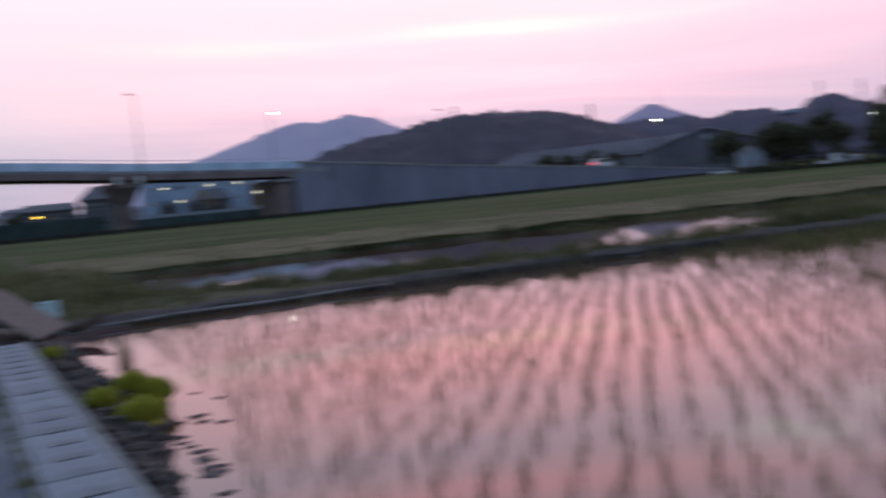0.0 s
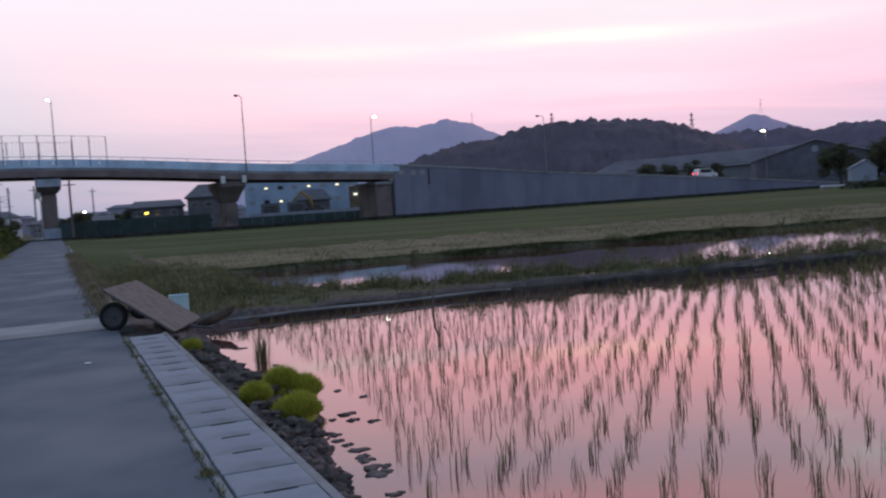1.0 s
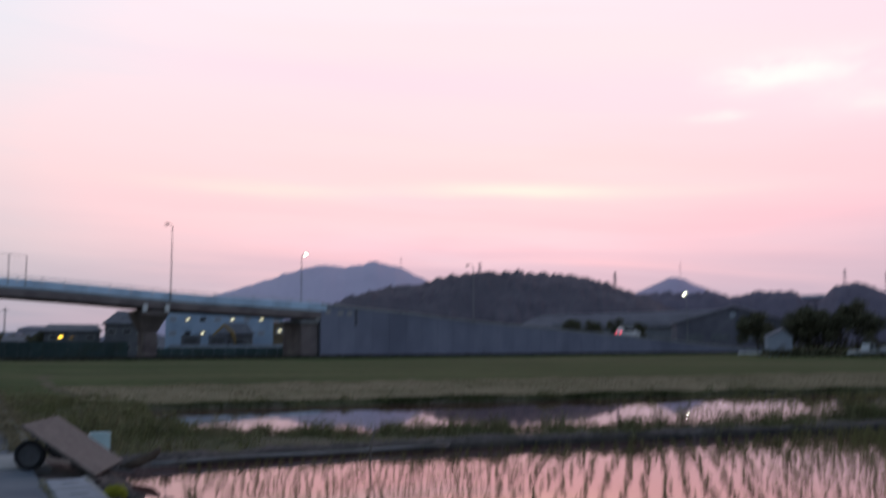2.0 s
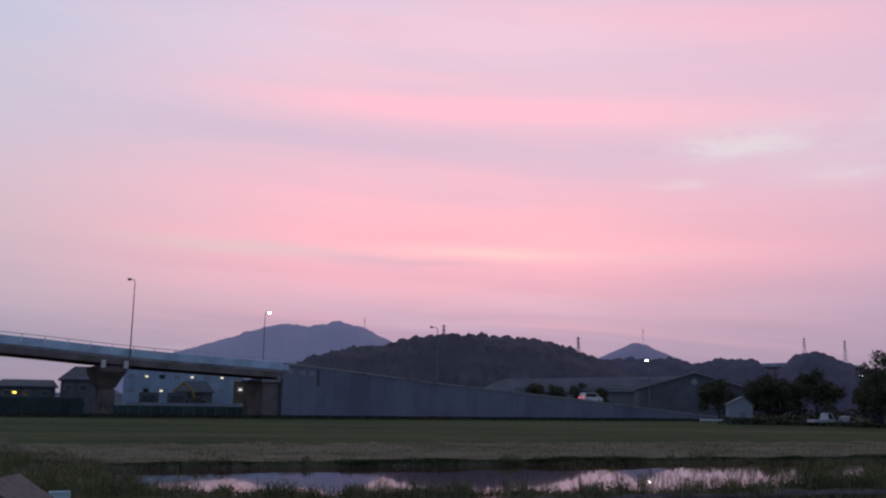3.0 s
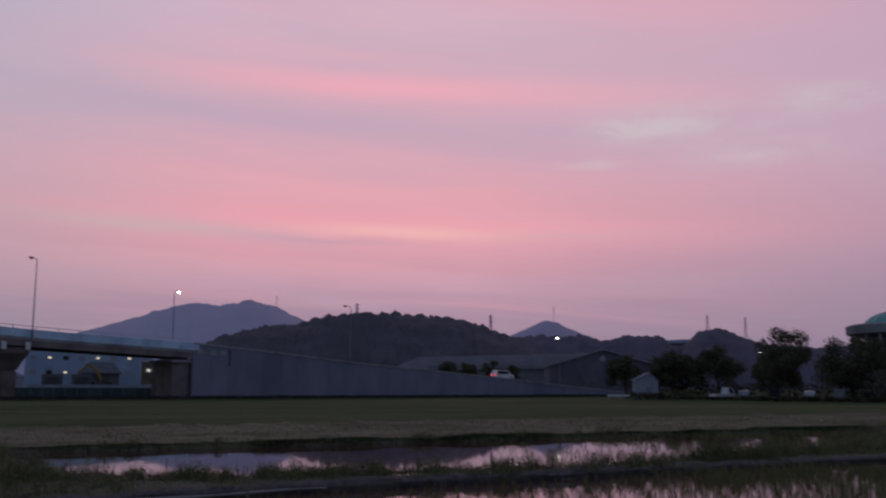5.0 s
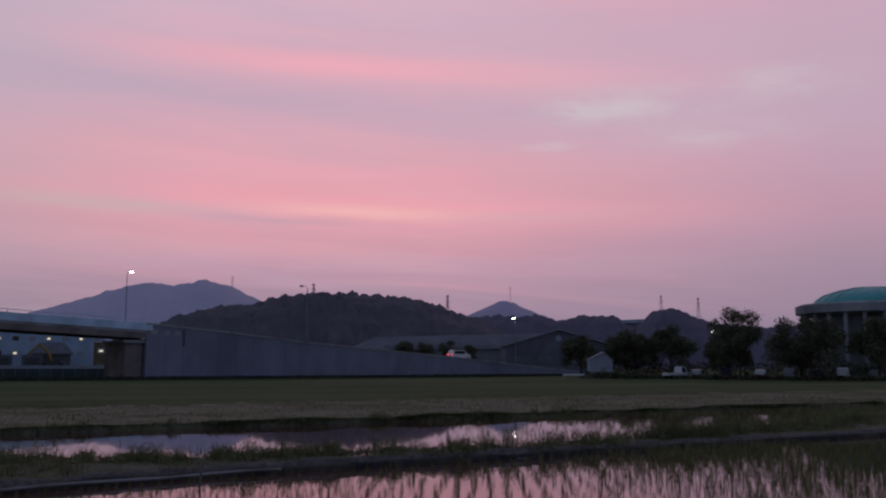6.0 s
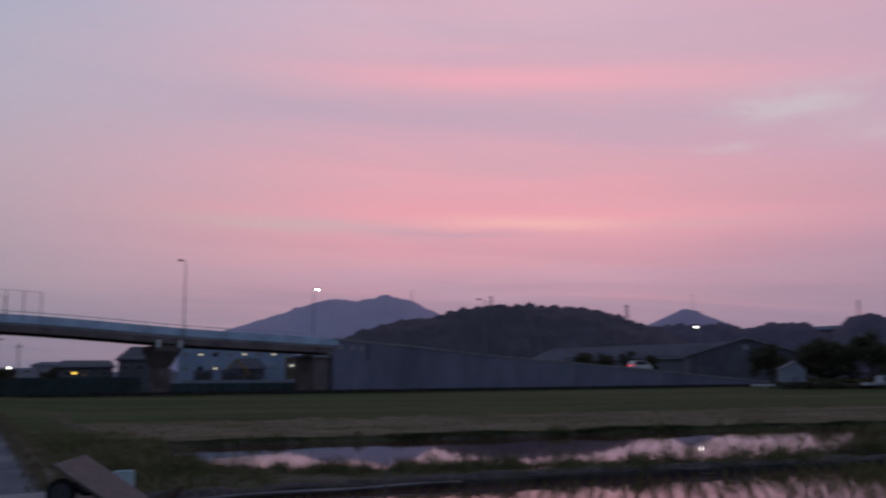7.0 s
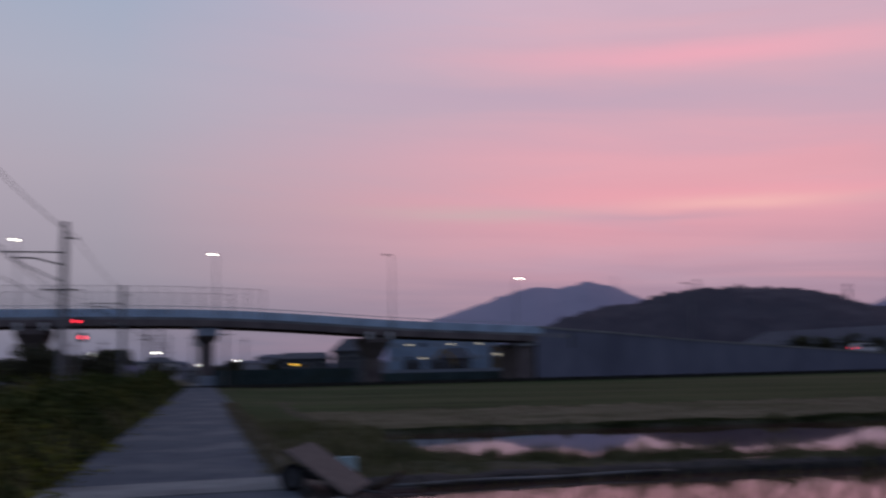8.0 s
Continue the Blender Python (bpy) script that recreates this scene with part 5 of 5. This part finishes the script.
def hedge(name, a, b, height, depth, seed, label):
    """A row of dense low growth along a line."""
    rng = np.random.default_rng(seed)
    a, b = np.array(a, float), np.array(b, float)
    ln = np.linalg.norm(b - a)
    n = int(ln * 90)
    t = rng.uniform(0, 1, n)
    base = a + (b - a) * t[:, None] + rng.normal(0, depth / 2, (n, 2))
    hh = height * (0.75 + 0.5 * np.array([noise.noise((k * ln * 0.5, seed, 0)) for k in t]))
    q = np.c_[base, -0.3 + hh * rng.uniform(0, 1, n) ** 0.7]
    u = rng.normal(0, 1, (n, 3))
    u /= np.linalg.norm(u, axis=1)[:, None]
    w = np.cross(u, rng.normal(0, 1, (n, 3)))
    w /= np.linalg.norm(w, axis=1)[:, None]
    sz = rng.uniform(0.12, 0.3, n)[:, None]
    v = np.stack([q - u * sz, q + w * sz * 0.7, q + u * sz, q - w * sz * 0.7], 1).reshape(-1, 3).tolist()
    ob = mesh_object(name, v, (np.arange(n)[:, None] * 4 + [0, 1, 2, 3]).tolist(), M["leaf"])
    return tagged(ob, label, "hedge", kind="stuff")


hedge("hedge", (64, 148.2), (73, 144.0), 1.4, 0.8, 7, "dark clipped hedge before the shed")
hedge("hedge", (70, 149), (100, 108), 0.75, 0.7, 3, "dark clipped hedge along the field's far edge")
hedge("shrubbery", (73, 160), (112, 116), 3.4, 1.6, 11, "dark loose shrubs behind the parked cars")
hedge("hedge", (78, 133), (106, 104), 0.7, 0.6, 5, "dark clipped hedge along the car park")


def house(at, w, d, wall_h, roof_h, mat, rz=0.0, hip=0.35, name="house", label="two-storey house with dark tiled hip roof", lights=(), rows=2, cols=3, roof="rooftile", eave=0.5, pane="glass"):
    h = thing(name, label, "house", at, rz, group="houses beyond the overpass")
    wall = part("wall", box((0, 0, wall_h / 2), (w, d, wall_h)), M[mat], h)
    bm = bmesh.new()
    a, b = w / 2 + eave, d / 2 + eave
    rx = max(0.05, a - hip * w)
    low = [bm.verts.new(q) for q in ((-a, -b, wall_h), (a, -b, wall_h), (a, b, wall_h), (-a, b, wall_h))]
    low2 = [bm.verts.new(q) for q in ((-a, -b, wall_h + 0.16), (a, -b, wall_h + 0.16), (a, b, wall_h + 0.16), (-a, b, wall_h + 0.16))]
    r0, r1 = bm.verts.new((-rx, 0, wall_h + roof_h)), bm.verts.new((rx, 0, wall_h + roof_h))
    for q in ((low2[0], low2[1], r1, r0), (low2[2], low2[3], r0, r1), (low2[1], low2[2], r1), (low2[3], low2[0], r0), low[::-1]):
        bm.faces.new(q)
    for k in range(4):
        bm.faces.new((low[k], low[(k + 1) % 4], low2[(k + 1) % 4], low2[k]))
    part("roof", bm, M[roof], h)
    for i in range(rows):
        for j in range(cols):
            x, z = (j + 0.5) / cols * w - w / 2, (i + 0.55) / rows * wall_h
            win = part("window", box((x, -d / 2 - 0.03, z), (1.35, 0.1, 1.0), 0.02), M["steel"], h)
            part("pane", box((x, -d / 2 - 0.07, z), (0.6 if (i, j) in lights else 1.2, 0.05, 0.36 if (i, j) in lights else 0.85)), M["win_on"] if (i, j) in lights else M[pane if (i * 5 + j * 3) % 4 else "glass"], win, "lit window pane" if (i, j) in lights else "")
    return h


house((-44.5, 181, -0.3), 7.6, 8, 5.9, 2.6, "darkwall", 0.25)
house((-54.5, 182.0, -0.3), 9.5, 7, 4.6, 1.4, "darkwall", 0.25, hip=0.1, label="low dark house with shallow roof")
house((-65.5, 186.0, -0.3), 7.5, 7, 2.7, 1.2, "greywall", 0.3, hip=0.2, rows=1, label="single-storey grey house with shallow roof")
house((-31.0, 214, -0.3), 25, 10, 9.0, 0.5, "plaster", 0.12, hip=0.02, rows=3, cols=8, roof="concrete", eave=0.1, lights=((2, 1), (1, 2), (2, 4), (1, 5), (2, 6), (1, 7)), pane="shedwall", label="pale blue-grey flat-roofed apartment block with a few lit windows")
house((-26.0, 194, -0.3), 6.6, 5, 4.2, 2.3, "darkwall", 0.1, hip=0.25, rows=1, cols=2, label="small house with dark hip roof")
house((-17.0, 191, -0.3), 2.6, 3, 6.3, 0.4, "amberheap", 0.1, hip=0.02, rows=2, cols=1, lights=((1, 0),), roof="darksteel", eave=0.05, label="narrow tan building with lit windows")
house((-95, 230, -0.3), 10, 8, 3.0, 1.4, "greywall", 0.4, rows=1, label="low grey house beyond the tracks")
house((-112, 240, -0.3), 9, 8, 5.2, 1.8, "white", 0.4, label="pale two-storey house beyond the tracks")
house((-128, 235, -0.3), 11, 8, 3.2, 1.5, "greywall", 0.5, rows=1, label="low grey house beyond the tracks")
# far houses, their haze coloured into walls, roofs and panes
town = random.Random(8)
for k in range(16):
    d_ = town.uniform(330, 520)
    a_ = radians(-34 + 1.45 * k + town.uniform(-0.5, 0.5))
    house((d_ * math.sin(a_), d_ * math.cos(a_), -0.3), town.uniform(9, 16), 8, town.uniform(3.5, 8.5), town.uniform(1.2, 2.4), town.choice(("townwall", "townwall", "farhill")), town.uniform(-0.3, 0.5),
          rows=1, cols=2, roof="townroof", hip=0.2, name="distant_house", label="distant house beyond the railway, haze put into its colour", pane="townroof")
for xk, yk, wk in ((-33.6, 186.5, 3.6), (-28.6, 187.6, 3.6)):
    c = thing("container", "dark steel storage container on the ground", "container", (xk, yk, -0.3), 0.15, group="storage containers")
    part("shell", box((0, 0, 2.05), (wk, 3, 4.0), 0.06), M["darkwall"], c)
    part("door_panel", box((0, -1.53, 1.9), (wk * 0.7, 0.06, 3.2), 0.02), M["darksteel"], c)
ex = thing("excavator", "yellow excavator with folded boom beside the containers", "excavator", (-24.2, 189.4, -0.3), 0.1)
for sd in (-1.0, 1.0):
    part("track", tube([(-1.6, sd * 0.9, 0.45), (1.6, sd * 0.9, 0.45)], 0.42, 10), M["rubber"], ex)
part("turntable", box((0.2, 0, 1.35), (2.9, 2.3, 0.9), 0.15), M["excavator"], ex)
part("cab", box((-0.5, -0.6, 2.5), (1.3, 1.0, 1.5), 0.12), M["glass"], ex, "dark glazed cab")
part("boom", tube([(-0.9, 0.2, 1.7), (-1.9, 0.2, 4.6), (-3.6, 0.2, 6.1)], [0.3, 0.34, 0.22], 6), M["excavator"], ex)
part("arm", tube([(-3.4, 0.2, 6.2), (-5.6, 0.2, 4.0)], [0.24, 0.18], 6), M["excavator"], ex)
part("bucket", box((-5.8, 0.2, 3.5), (0.8, 0.9, 0.9), 0.15), M["darksteel"], ex)
part("counterweight", box((1.9, 0, 1.5), (0.8, 2.2, 1.1), 0.2), M["excavator"], ex)
lw = thing("low_wall", "low whitewashed block wall before the yard", "wall", (-26.2, 183.5, -0.3), 0.1)
part("blockwork", box((0, 0, 1.08), (21.6, 0.2, 2.16), 0.03), M["shedwall"], lw)
amber_post = thing("amber_light", "small amber warning light on a post", "lamp", (-49.6, 159, -0.3), 0.0)
part("post", tube([(0, 0, 0), (0, 0, 3.3)], 0.06, 6), M["pole"], amber_post)
part("lamp_body", box((0, 0, 3.45), (0.55, 0.3, 0.3), 0.05), M["amber"], amber_post)

sf = thing("boundary_fence", "dark green sheet fence before the houses", "fence", (-51, 157, -0.3), 0.31)
for k in range(14):
    part("fence_panel", box((-12.6 + 1.85 * k, 0.05 * (k % 2), 1.35 + 0.05 * math.sin(k * 2)), (1.8, 0.08, 2.7), 0.01), M["greenfence"], sf)
sf2 = thing("boundary_fence", "dark low sheet fence behind the piers", "fence", (-21, 172, -0.3), 0.1)
for k in range(18):
    part("fence_panel", box((-16 + 1.85 * k, 0, 0.8), (1.8, 0.08, 1.6), 0.01), M["greenfence"], sf2)

# barn with a broad grey sheet roof
barn = thing("barn", "broad barn with weathered grey sheet roof and pale walls", "barn", (72, 262, -0.3), -0.2)
part("wall", box((4, 0, 3.8), (46, 22, 7.6)), M["greywall"], barn)
bm = bmesh.new()
for q in (((-30, -12, 6.4), (-22, -4, 10.2), (32, -4, 11.6), (25, -12, 7.0)), ((-22, -4, 10.2), (-30, 12, 6.4), (25, 12, 7.0), (32, -4, 11.6))):
    vv = [bm.verts.new(p) for p in q]
    bm.faces.new(vv)
bmesh.ops.solidify(bm, geom=list(bm.faces), thickness=0.25)
part("roof", bm, M["barnroof"], barn)
gab = thing("warehouse", "dark grey gabled warehouse beside the ramp's foot", "warehouse", (88, 222, -0.3), -0.25)
part("wall", prism([(-13, 0), (13, 0), (13, 7.0), (0, 10.8), (-13, 7.0)], -8, 8), M["warewall"], gab)
bm = bmesh.new()
for sgn in (-1, 1):
    box((sgn * 6.7, 0, 9.02), (14.2, 17.4, 0.22), m=pose(0, 0, 0, 0, sgn * 16.2, 0), bm=bm)
part("roof", bm, M["barnroof"], gab)
part("vent", tube([(-0.1, -8.15, 8.8), (-0.1, -8.0, 8.8)], 0.75, 14), M["shedwall"], gab, "round pale gable vent")
for k in range(4):
    part("window", box((-9 + 6 * k, -8.05, 3.6), (4.2, 0.12, 1.7), 0.02), M["darkwall"], gab)
part("shutter", box((9.0, -8.06, 2.2), (4.6, 0.12, 4.2), 0.02), M["greywall"], gab)

sh = thing("shed", "small pale grey gabled shed beside the trees", "shed", (67.2, 149.2, -0.3), -0.3)
part("wall", prism([(-1.9, 0), (1.9, 0), (1.9, 3.0), (0.5, 4.3), (-1.9, 3.2)], -2.0, 2.0), M["shedwall"], sh)
part("roof", prism([(-2.1, 3.1), (0.5, 4.36), (2.1, 2.9), (2.1, 3.02), (0.5, 4.5), (-2.1, 3.22)], -2.2, 2.2), M["barnroof"], sh)
part("door", box((0.4, -2.03, 1.0), (0.95, 0.08, 2.0), 0.01), M["greywall"], sh)
wr = thing("guard_rail", "white guard rail at the ramp's foot", "guard rail", (64, 152.2, -0.3), -0.38)
part("beam", box((0, 0, 0.6), (4.4, 0.08, 0.34), 0.02), M["white"], wr)
for k in range(3):
    part("rail_post", tube([(-2 + 2 * k, 0.06, 0), (-2 + 2 * k, 0.06, 0.8)], 0.06, 6), M["steel"], wr)

# round hall with a teal dome
hall = thing("round_hall", "round hall with teal dome and heavy dark eaves", "hall", (111.3, 135.4, -0.3), 0.0)


def lathe(profile, sides=48):
    bm_ = bmesh.new()
    rings_ = [[bm_.verts.new((r_ * math.cos(k * math.tau / sides), r_ * math.sin(k * math.tau / sides), z_)) for k in range(sides)] for r_, z_ in profile]
    for q0, q1 in zip(rings_, rings_[1:]):
        for k in range(sides):
            bm_.faces.new((q0[k], q0[(k + 1) % sides], q1[(k + 1) % sides], q1[k]))
    return bm_


part("drum", lathe([(9.3, 0), (9.3, 10.3)]), M["darkwall"], hall)
part("eaves", lathe([(9.0, 10.2), (12.2, 10.9), (12.3, 12.2), (11.6, 12.5), (9.0, 12.6)]), M["concrete"], hall, "heavy grey concrete eaves")
part("dome", lathe([(9.3, 12.5), (9.0, 13.2), (7.6, 14.1), (5.4, 14.8), (2.8, 15.3), (0.05, 15.45)]), M["teal"], hall, "teal ribbed dome", smooth=True)
for k in range(24):
    a = k * math.tau / 24
    part("dome_rib", tube([(math.cos(a) * r_, math.sin(a) * r_, z_ + 0.04) for r_, z_ in ((9.3, 12.5), (9.0, 13.2), (7.6, 14.1), (5.4, 14.8), (2.8, 15.3), (0.3, 15.45))], 0.07, 5), M["teal"], hall)
    part("pillar", tube([(math.cos(a) * 11.2, math.sin(a) * 11.2, 0), (math.cos(a) * 11.2, math.sin(a) * 11.2, 10.8)], 0.32, 8), M["concrete"], hall)

# distant blue roof between the wooded hills
br = thing("factory", "distant pale blue factory roof between wooded hills", "factory", (440, 886, 0), -0.46)
# wall takes the hills' haze-tinted colour so it merges with them
part("wall", box((0, 0, 23.0), (30, 14, 46.0)), M["midhill"], br)
part("roof", prism([(-16, 45.6), (16, 45.6), (15, 49.6), (-15, 48.6)], -8, 8), M["cap"], br)


def car(at, rz, paint, label, kind="wagon", lights=False):
    """Side outline drawn across the width, then narrowed above the waist; windows, wheels and lamps are parts."""
    c = thing("car", label, "car", at, rz, group="cars")
    out = {"wagon": [(-2.3, 0.3), (-2.35, 0.95), (-2.2, 1.05), (-2.0, 1.75), (-1.7, 1.88), (0.9, 1.86), (1.5, 1.15), (2.2, 0.98), (2.35, 0.7), (2.32, 0.3)],
           "hatch": [(-1.8, 0.3), (-1.9, 0.85), (-1.75, 1.0), (-1.5, 1.5), (-1.1, 1.58), (0.4, 1.55), (1.0, 1.02), (1.75, 0.88), (1.9, 0.6), (1.85, 0.3)],
           "truck": [(-2.3, 0.55), (-2.3, 1.0), (0.5, 1.02), (0.52, 1.95), (0.8, 2.05), (1.5, 2.0), (1.95, 1.15), (2.05, 0.5)]}[kind]
    bm_ = prism(out, -0.85, 0.85)
    for v_ in bm_.verts:
        if v_.co.z > 1.2:
            v_.co.y *= 0.86
    bmesh.ops.bevel(bm_, geom=list(bm_.edges), offset=0.05, segments=2, affect="EDGES", clamp_overlap=True)
    body = part("body", bm_, M[paint], c)
    zt = max(z_ for _, z_ in out)
    x0, x1 = (-1.85, 1.1) if kind == "wagon" else ((-1.35, 0.55) if kind == "hatch" else (0.65, 1.5))
    for sd in (-1, 1):
        g = prism([(x0, 1.1), (x1 + 0.15, 1.1), (x1 - 0.35, zt - 0.14), (x0 + 0.1, zt - 0.14)], sd * 0.74, sd * 0.83)
        part("side_window", g, M["glass"], c)
        for wx in (-1.35, 1.4) if kind != "hatch" else (-1.15, 1.2):
            wh = part("wheel", tube([(wx, sd * 0.66, 0.31), (wx, sd * 0.88, 0.31)], 0.31, 16), M["rubber"], c)
            part("rim", tube([(wx, sd * 0.87, 0.31), (wx, sd * 0.90, 0.31)], 0.19, 12), M["steel"], wh)
        part("tail_lamp", box((out[1][0] + 0.06, sd * 0.68, 0.95), (0.1, 0.2, 0.28), 0.02), M["red_on"] if lights else M["girder"], c, "red tail lamp")
        part("headlamp", box((out[-2][0] - 0.06, sd * 0.62, 0.72), (0.12, 0.3, 0.16), 0.02), M["glass"], c)
    part("windscreen", prism([(x1 + 0.18, 1.16), (x1 + 0.24, 1.16), (x1 - 0.28, zt - 0.1), (x1 - 0.34, zt - 0.1)], -0.66, 0.66), M["glass"], c)
    return c


car(on_ramp(63.8, 2.2, wall_top(63.8) - 0.28), TURN, "carwhite", "white estate car on the ramp with red tail lamps", "wagon", True)
for at_, rz_, pm, lb, kd in (((77.0, 141.0), 0.3, "carwhite", "white light truck parked beside the trees", "truck"), ((80.2, 140.6), 1.3, "carsilver", "silver hatchback parked beside the trees", "hatch"),
                             ((86.6, 131.5), 1.0, "carwhite", "white hatchback parked behind the hedge", "hatch"), ((89.5, 128.0), 0.9, "carsilver", "silver estate car parked behind the hedge", "wagon"),
                             ((92.0, 125.0), 0.8, "cardark", "dark hatchback parked near the hall", "hatch"), ((94.5, 122.0), 0.9, "carwhite", "white estate car parked near the hall", "wagon"),
                             ((97.5, 118.5), 0.8, "carsilver", "silver hatchback parked near the hall", "hatch"), ((83.2, 136.0), 1.1, "cardark", "dark estate car parked behind the hedge", "wagon")):
    car((*at_, -0.3), rz_, pm, lb, kd)
street_lamp((83.2, 140.5, -0.3), 7.9, True, 0.5, group="car park lamps", rz=0.3)


def pylon(at, height, base, name="pylon", label="lattice power pylon on the hill, haze put into its colour", arms=3):
    p = thing(name, label, "pylon", at, 0.3, group="pylons on the hills")
    bm_ = bmesh.new()
    n = 7
    lv = [(base * (1 - 0.85 * k / n) / 2, height * k / n) for k in range(n + 1)]
    for (h0, z0), (h1, z1) in zip(lv, lv[1:]):
        for sx, sy in ((1, 1), (1, -1), (-1, 1), (-1, -1)):
            tube([(sx * h0, sy * h0, z0), (sx * h1, sy * h1, z1)], 0.13, 4, bm_)
        for sx, sy, tx, ty in ((1, 1, 1, -1), (1, -1, -1, -1), (-1, -1, -1, 1), (-1, 1, 1, 1)):
            tube([(sx * h0, sy * h0, z0), (tx * h1, ty * h1, z1)], 0.07, 4, bm_)
    part("lattice", bm_, M["pylon"], p)
    for k in range(arms):
        zk = height * (0.7 + 0.12 * k)
        part("crossarm", tube([(-base * 0.6, 0, zk), (0, 0, zk + 0.5), (base * 0.6, 0, zk)], [0.1, 0.3, 0.1], 4), M["pylon"], p)
    return p


for (x_, y_, z_), hh in (((78.9, 637, 36), 21.5), ((167.7, 617, 24), 26), ((446.6, 769, 38), 26), ((420, 789, 44), 23), ((98, 2480, 185), 48), ((1142, 3305, 220), 75)):
    pylon((x_, y_, z_), hh, max(3.2, hh * 0.11))

# ---- growth and houses beyond the tracks ----
rt = np.random.default_rng(77)
for k in range(16):
    x_, y_, _ = on_path(rt.uniform(105, 200), -9 - 3.2 * k + rt.uniform(-1, 1))
    leafy_tree((x_, y_, -0.3), rt.uniform(3.6, 6.2), rt.uniform(2.4, 3.6), 100 + k, "dark leafy tree beyond the railway", group="trees beyond the railway")
for k in range(5):
    x_, y_, _ = on_path(rt.uniform(170, 240), 3.5 + 3.5 * k)
    leafy_tree((x_, y_, -0.3), rt.uniform(3.2, 4.6), rt.uniform(2.2, 3.2), 140 + k, "dark leafy tree beyond the overpass", group="trees beyond the overpass")

# ---- railway side ----

def catenary_pole(at, height, rz):
    p = thing("catenary_pole", "grey concrete railway pole with steel brackets", "pole", at, rz, group="railway poles")
    part("shaft", tube([(0, 0, 0), (0, 0, height)], [0.24, 0.18], 10), M["pole"], p)
    for z_, x0, x1 in ((height - 1.0, -0.2, 0.7), (height - 1.85, -3.6, 0.2), (height - 2.2, -3.0, -1.6), (height - 4.1, -1.2, 1.0)):
        br_ = part("bracket", tube([(x0, 0, z_), (x1, 0, z_)], 0.05, 6), M["darksteel"], p)
        part("insulator", tube([(x0 + 0.15, 0, z_ + 0.04), (x0 + 0.15, 0, z_ + 0.3)], [0.07, 0.04], 8), M["white"], br_)
    part("strut", tube([(-1.7, 0, height - 2.2), (-0.15, 0, height - 2.6)], 0.05, 6), M["darksteel"], p)
    part("strut", tube([(-3.0, 0, height - 2.25), (-0.15, 0, height - 3.6)], 0.04, 6), M["darksteel"], p)
    return p


RAILA = math.atan2(0.925, -0.38) - math.pi / 2
for k in range(5):
    bx_, by_, _ = on_path(59.0 + 42 * k, -8.8)
    catenary_pole((bx_, by_, -0.3), 11.4, RAILA)
for off, zz in ((-12.3, 9.6), (-11.9, 9.0), (-11.9, 7.6), (-8.2, 10.2)):
    pts = []
    for k in range(-1, 4):
        for j in range(8):
            u = j / 8
            pts.append(on_path(59.0 + 42 * (k + u), off, zz - (1.2 if zz > 8 else 0.15) * 4 * u * (1 - u) * 0.5))
    w_ = part("overhead_wire", tube(pts, 0.025, 5), M["darksteel"])
    tagged(w_, "thin dark overhead railway wire", "wire", group="railway wires")
sg = thing("railway_signal", "railway signal post showing red", "signal", on_path(75, -10.0, -0.3), RAILA)
part("post", tube([(0, 0, 0), (0, 0, 6.4)], 0.08, 8), M["pole"], sg)
part("signal_arm", box((0.22, 0.05, 5.1), (0.5, 0.06, 0.06)), M["darksteel"], sg)
for ox, zz in ((0, 6.3), (0.45, 5.1)):
    hd_ = part("signal_head", box((ox, 0, zz), (0.45, 0.25, 0.7), 0.05), M["darksteel"], sg)
    part("signal_lens", tube([(ox, -0.13, zz), (ox, -0.18, zz)], 0.14, 12), M["red_on"], hd_, "glowing red lens")
for (s_, r_), hh in (((150, 2.5), 9), ((190, -3), 10), ((240, 9), 11), ((215, -22), 10), ((260, -34), 11), ((180, -30), 9)):
    up_ = thing("utility_pole", "distant concrete utility pole with crossarm", "pole", on_path(s_, r_, -0.3), 0.3, group="utility poles")
    part("shaft", tube([(0, 0, 0), (0, 0, hh)], [0.2, 0.13], 8), M["pole"], up_)
    part("crossarm", box((0, 0, hh - 0.8), (1.8, 0.1, 0.12)), M["darksteel"], up_)
for (x_, y_), hh in (((-64.5, 135.2), 5.6), ((-80.2, 143.9), 5.9), ((-77.2, 128.4), 3.7), ((-80.2, 166.4), 3.7), ((-74.2, 174.6), 4.0), ((-74.5, 196.0), 5.0)):
    street_lamp((x_, y_, -0.3), hh, True, 0.3, group="distant lamps", radius=0.06)
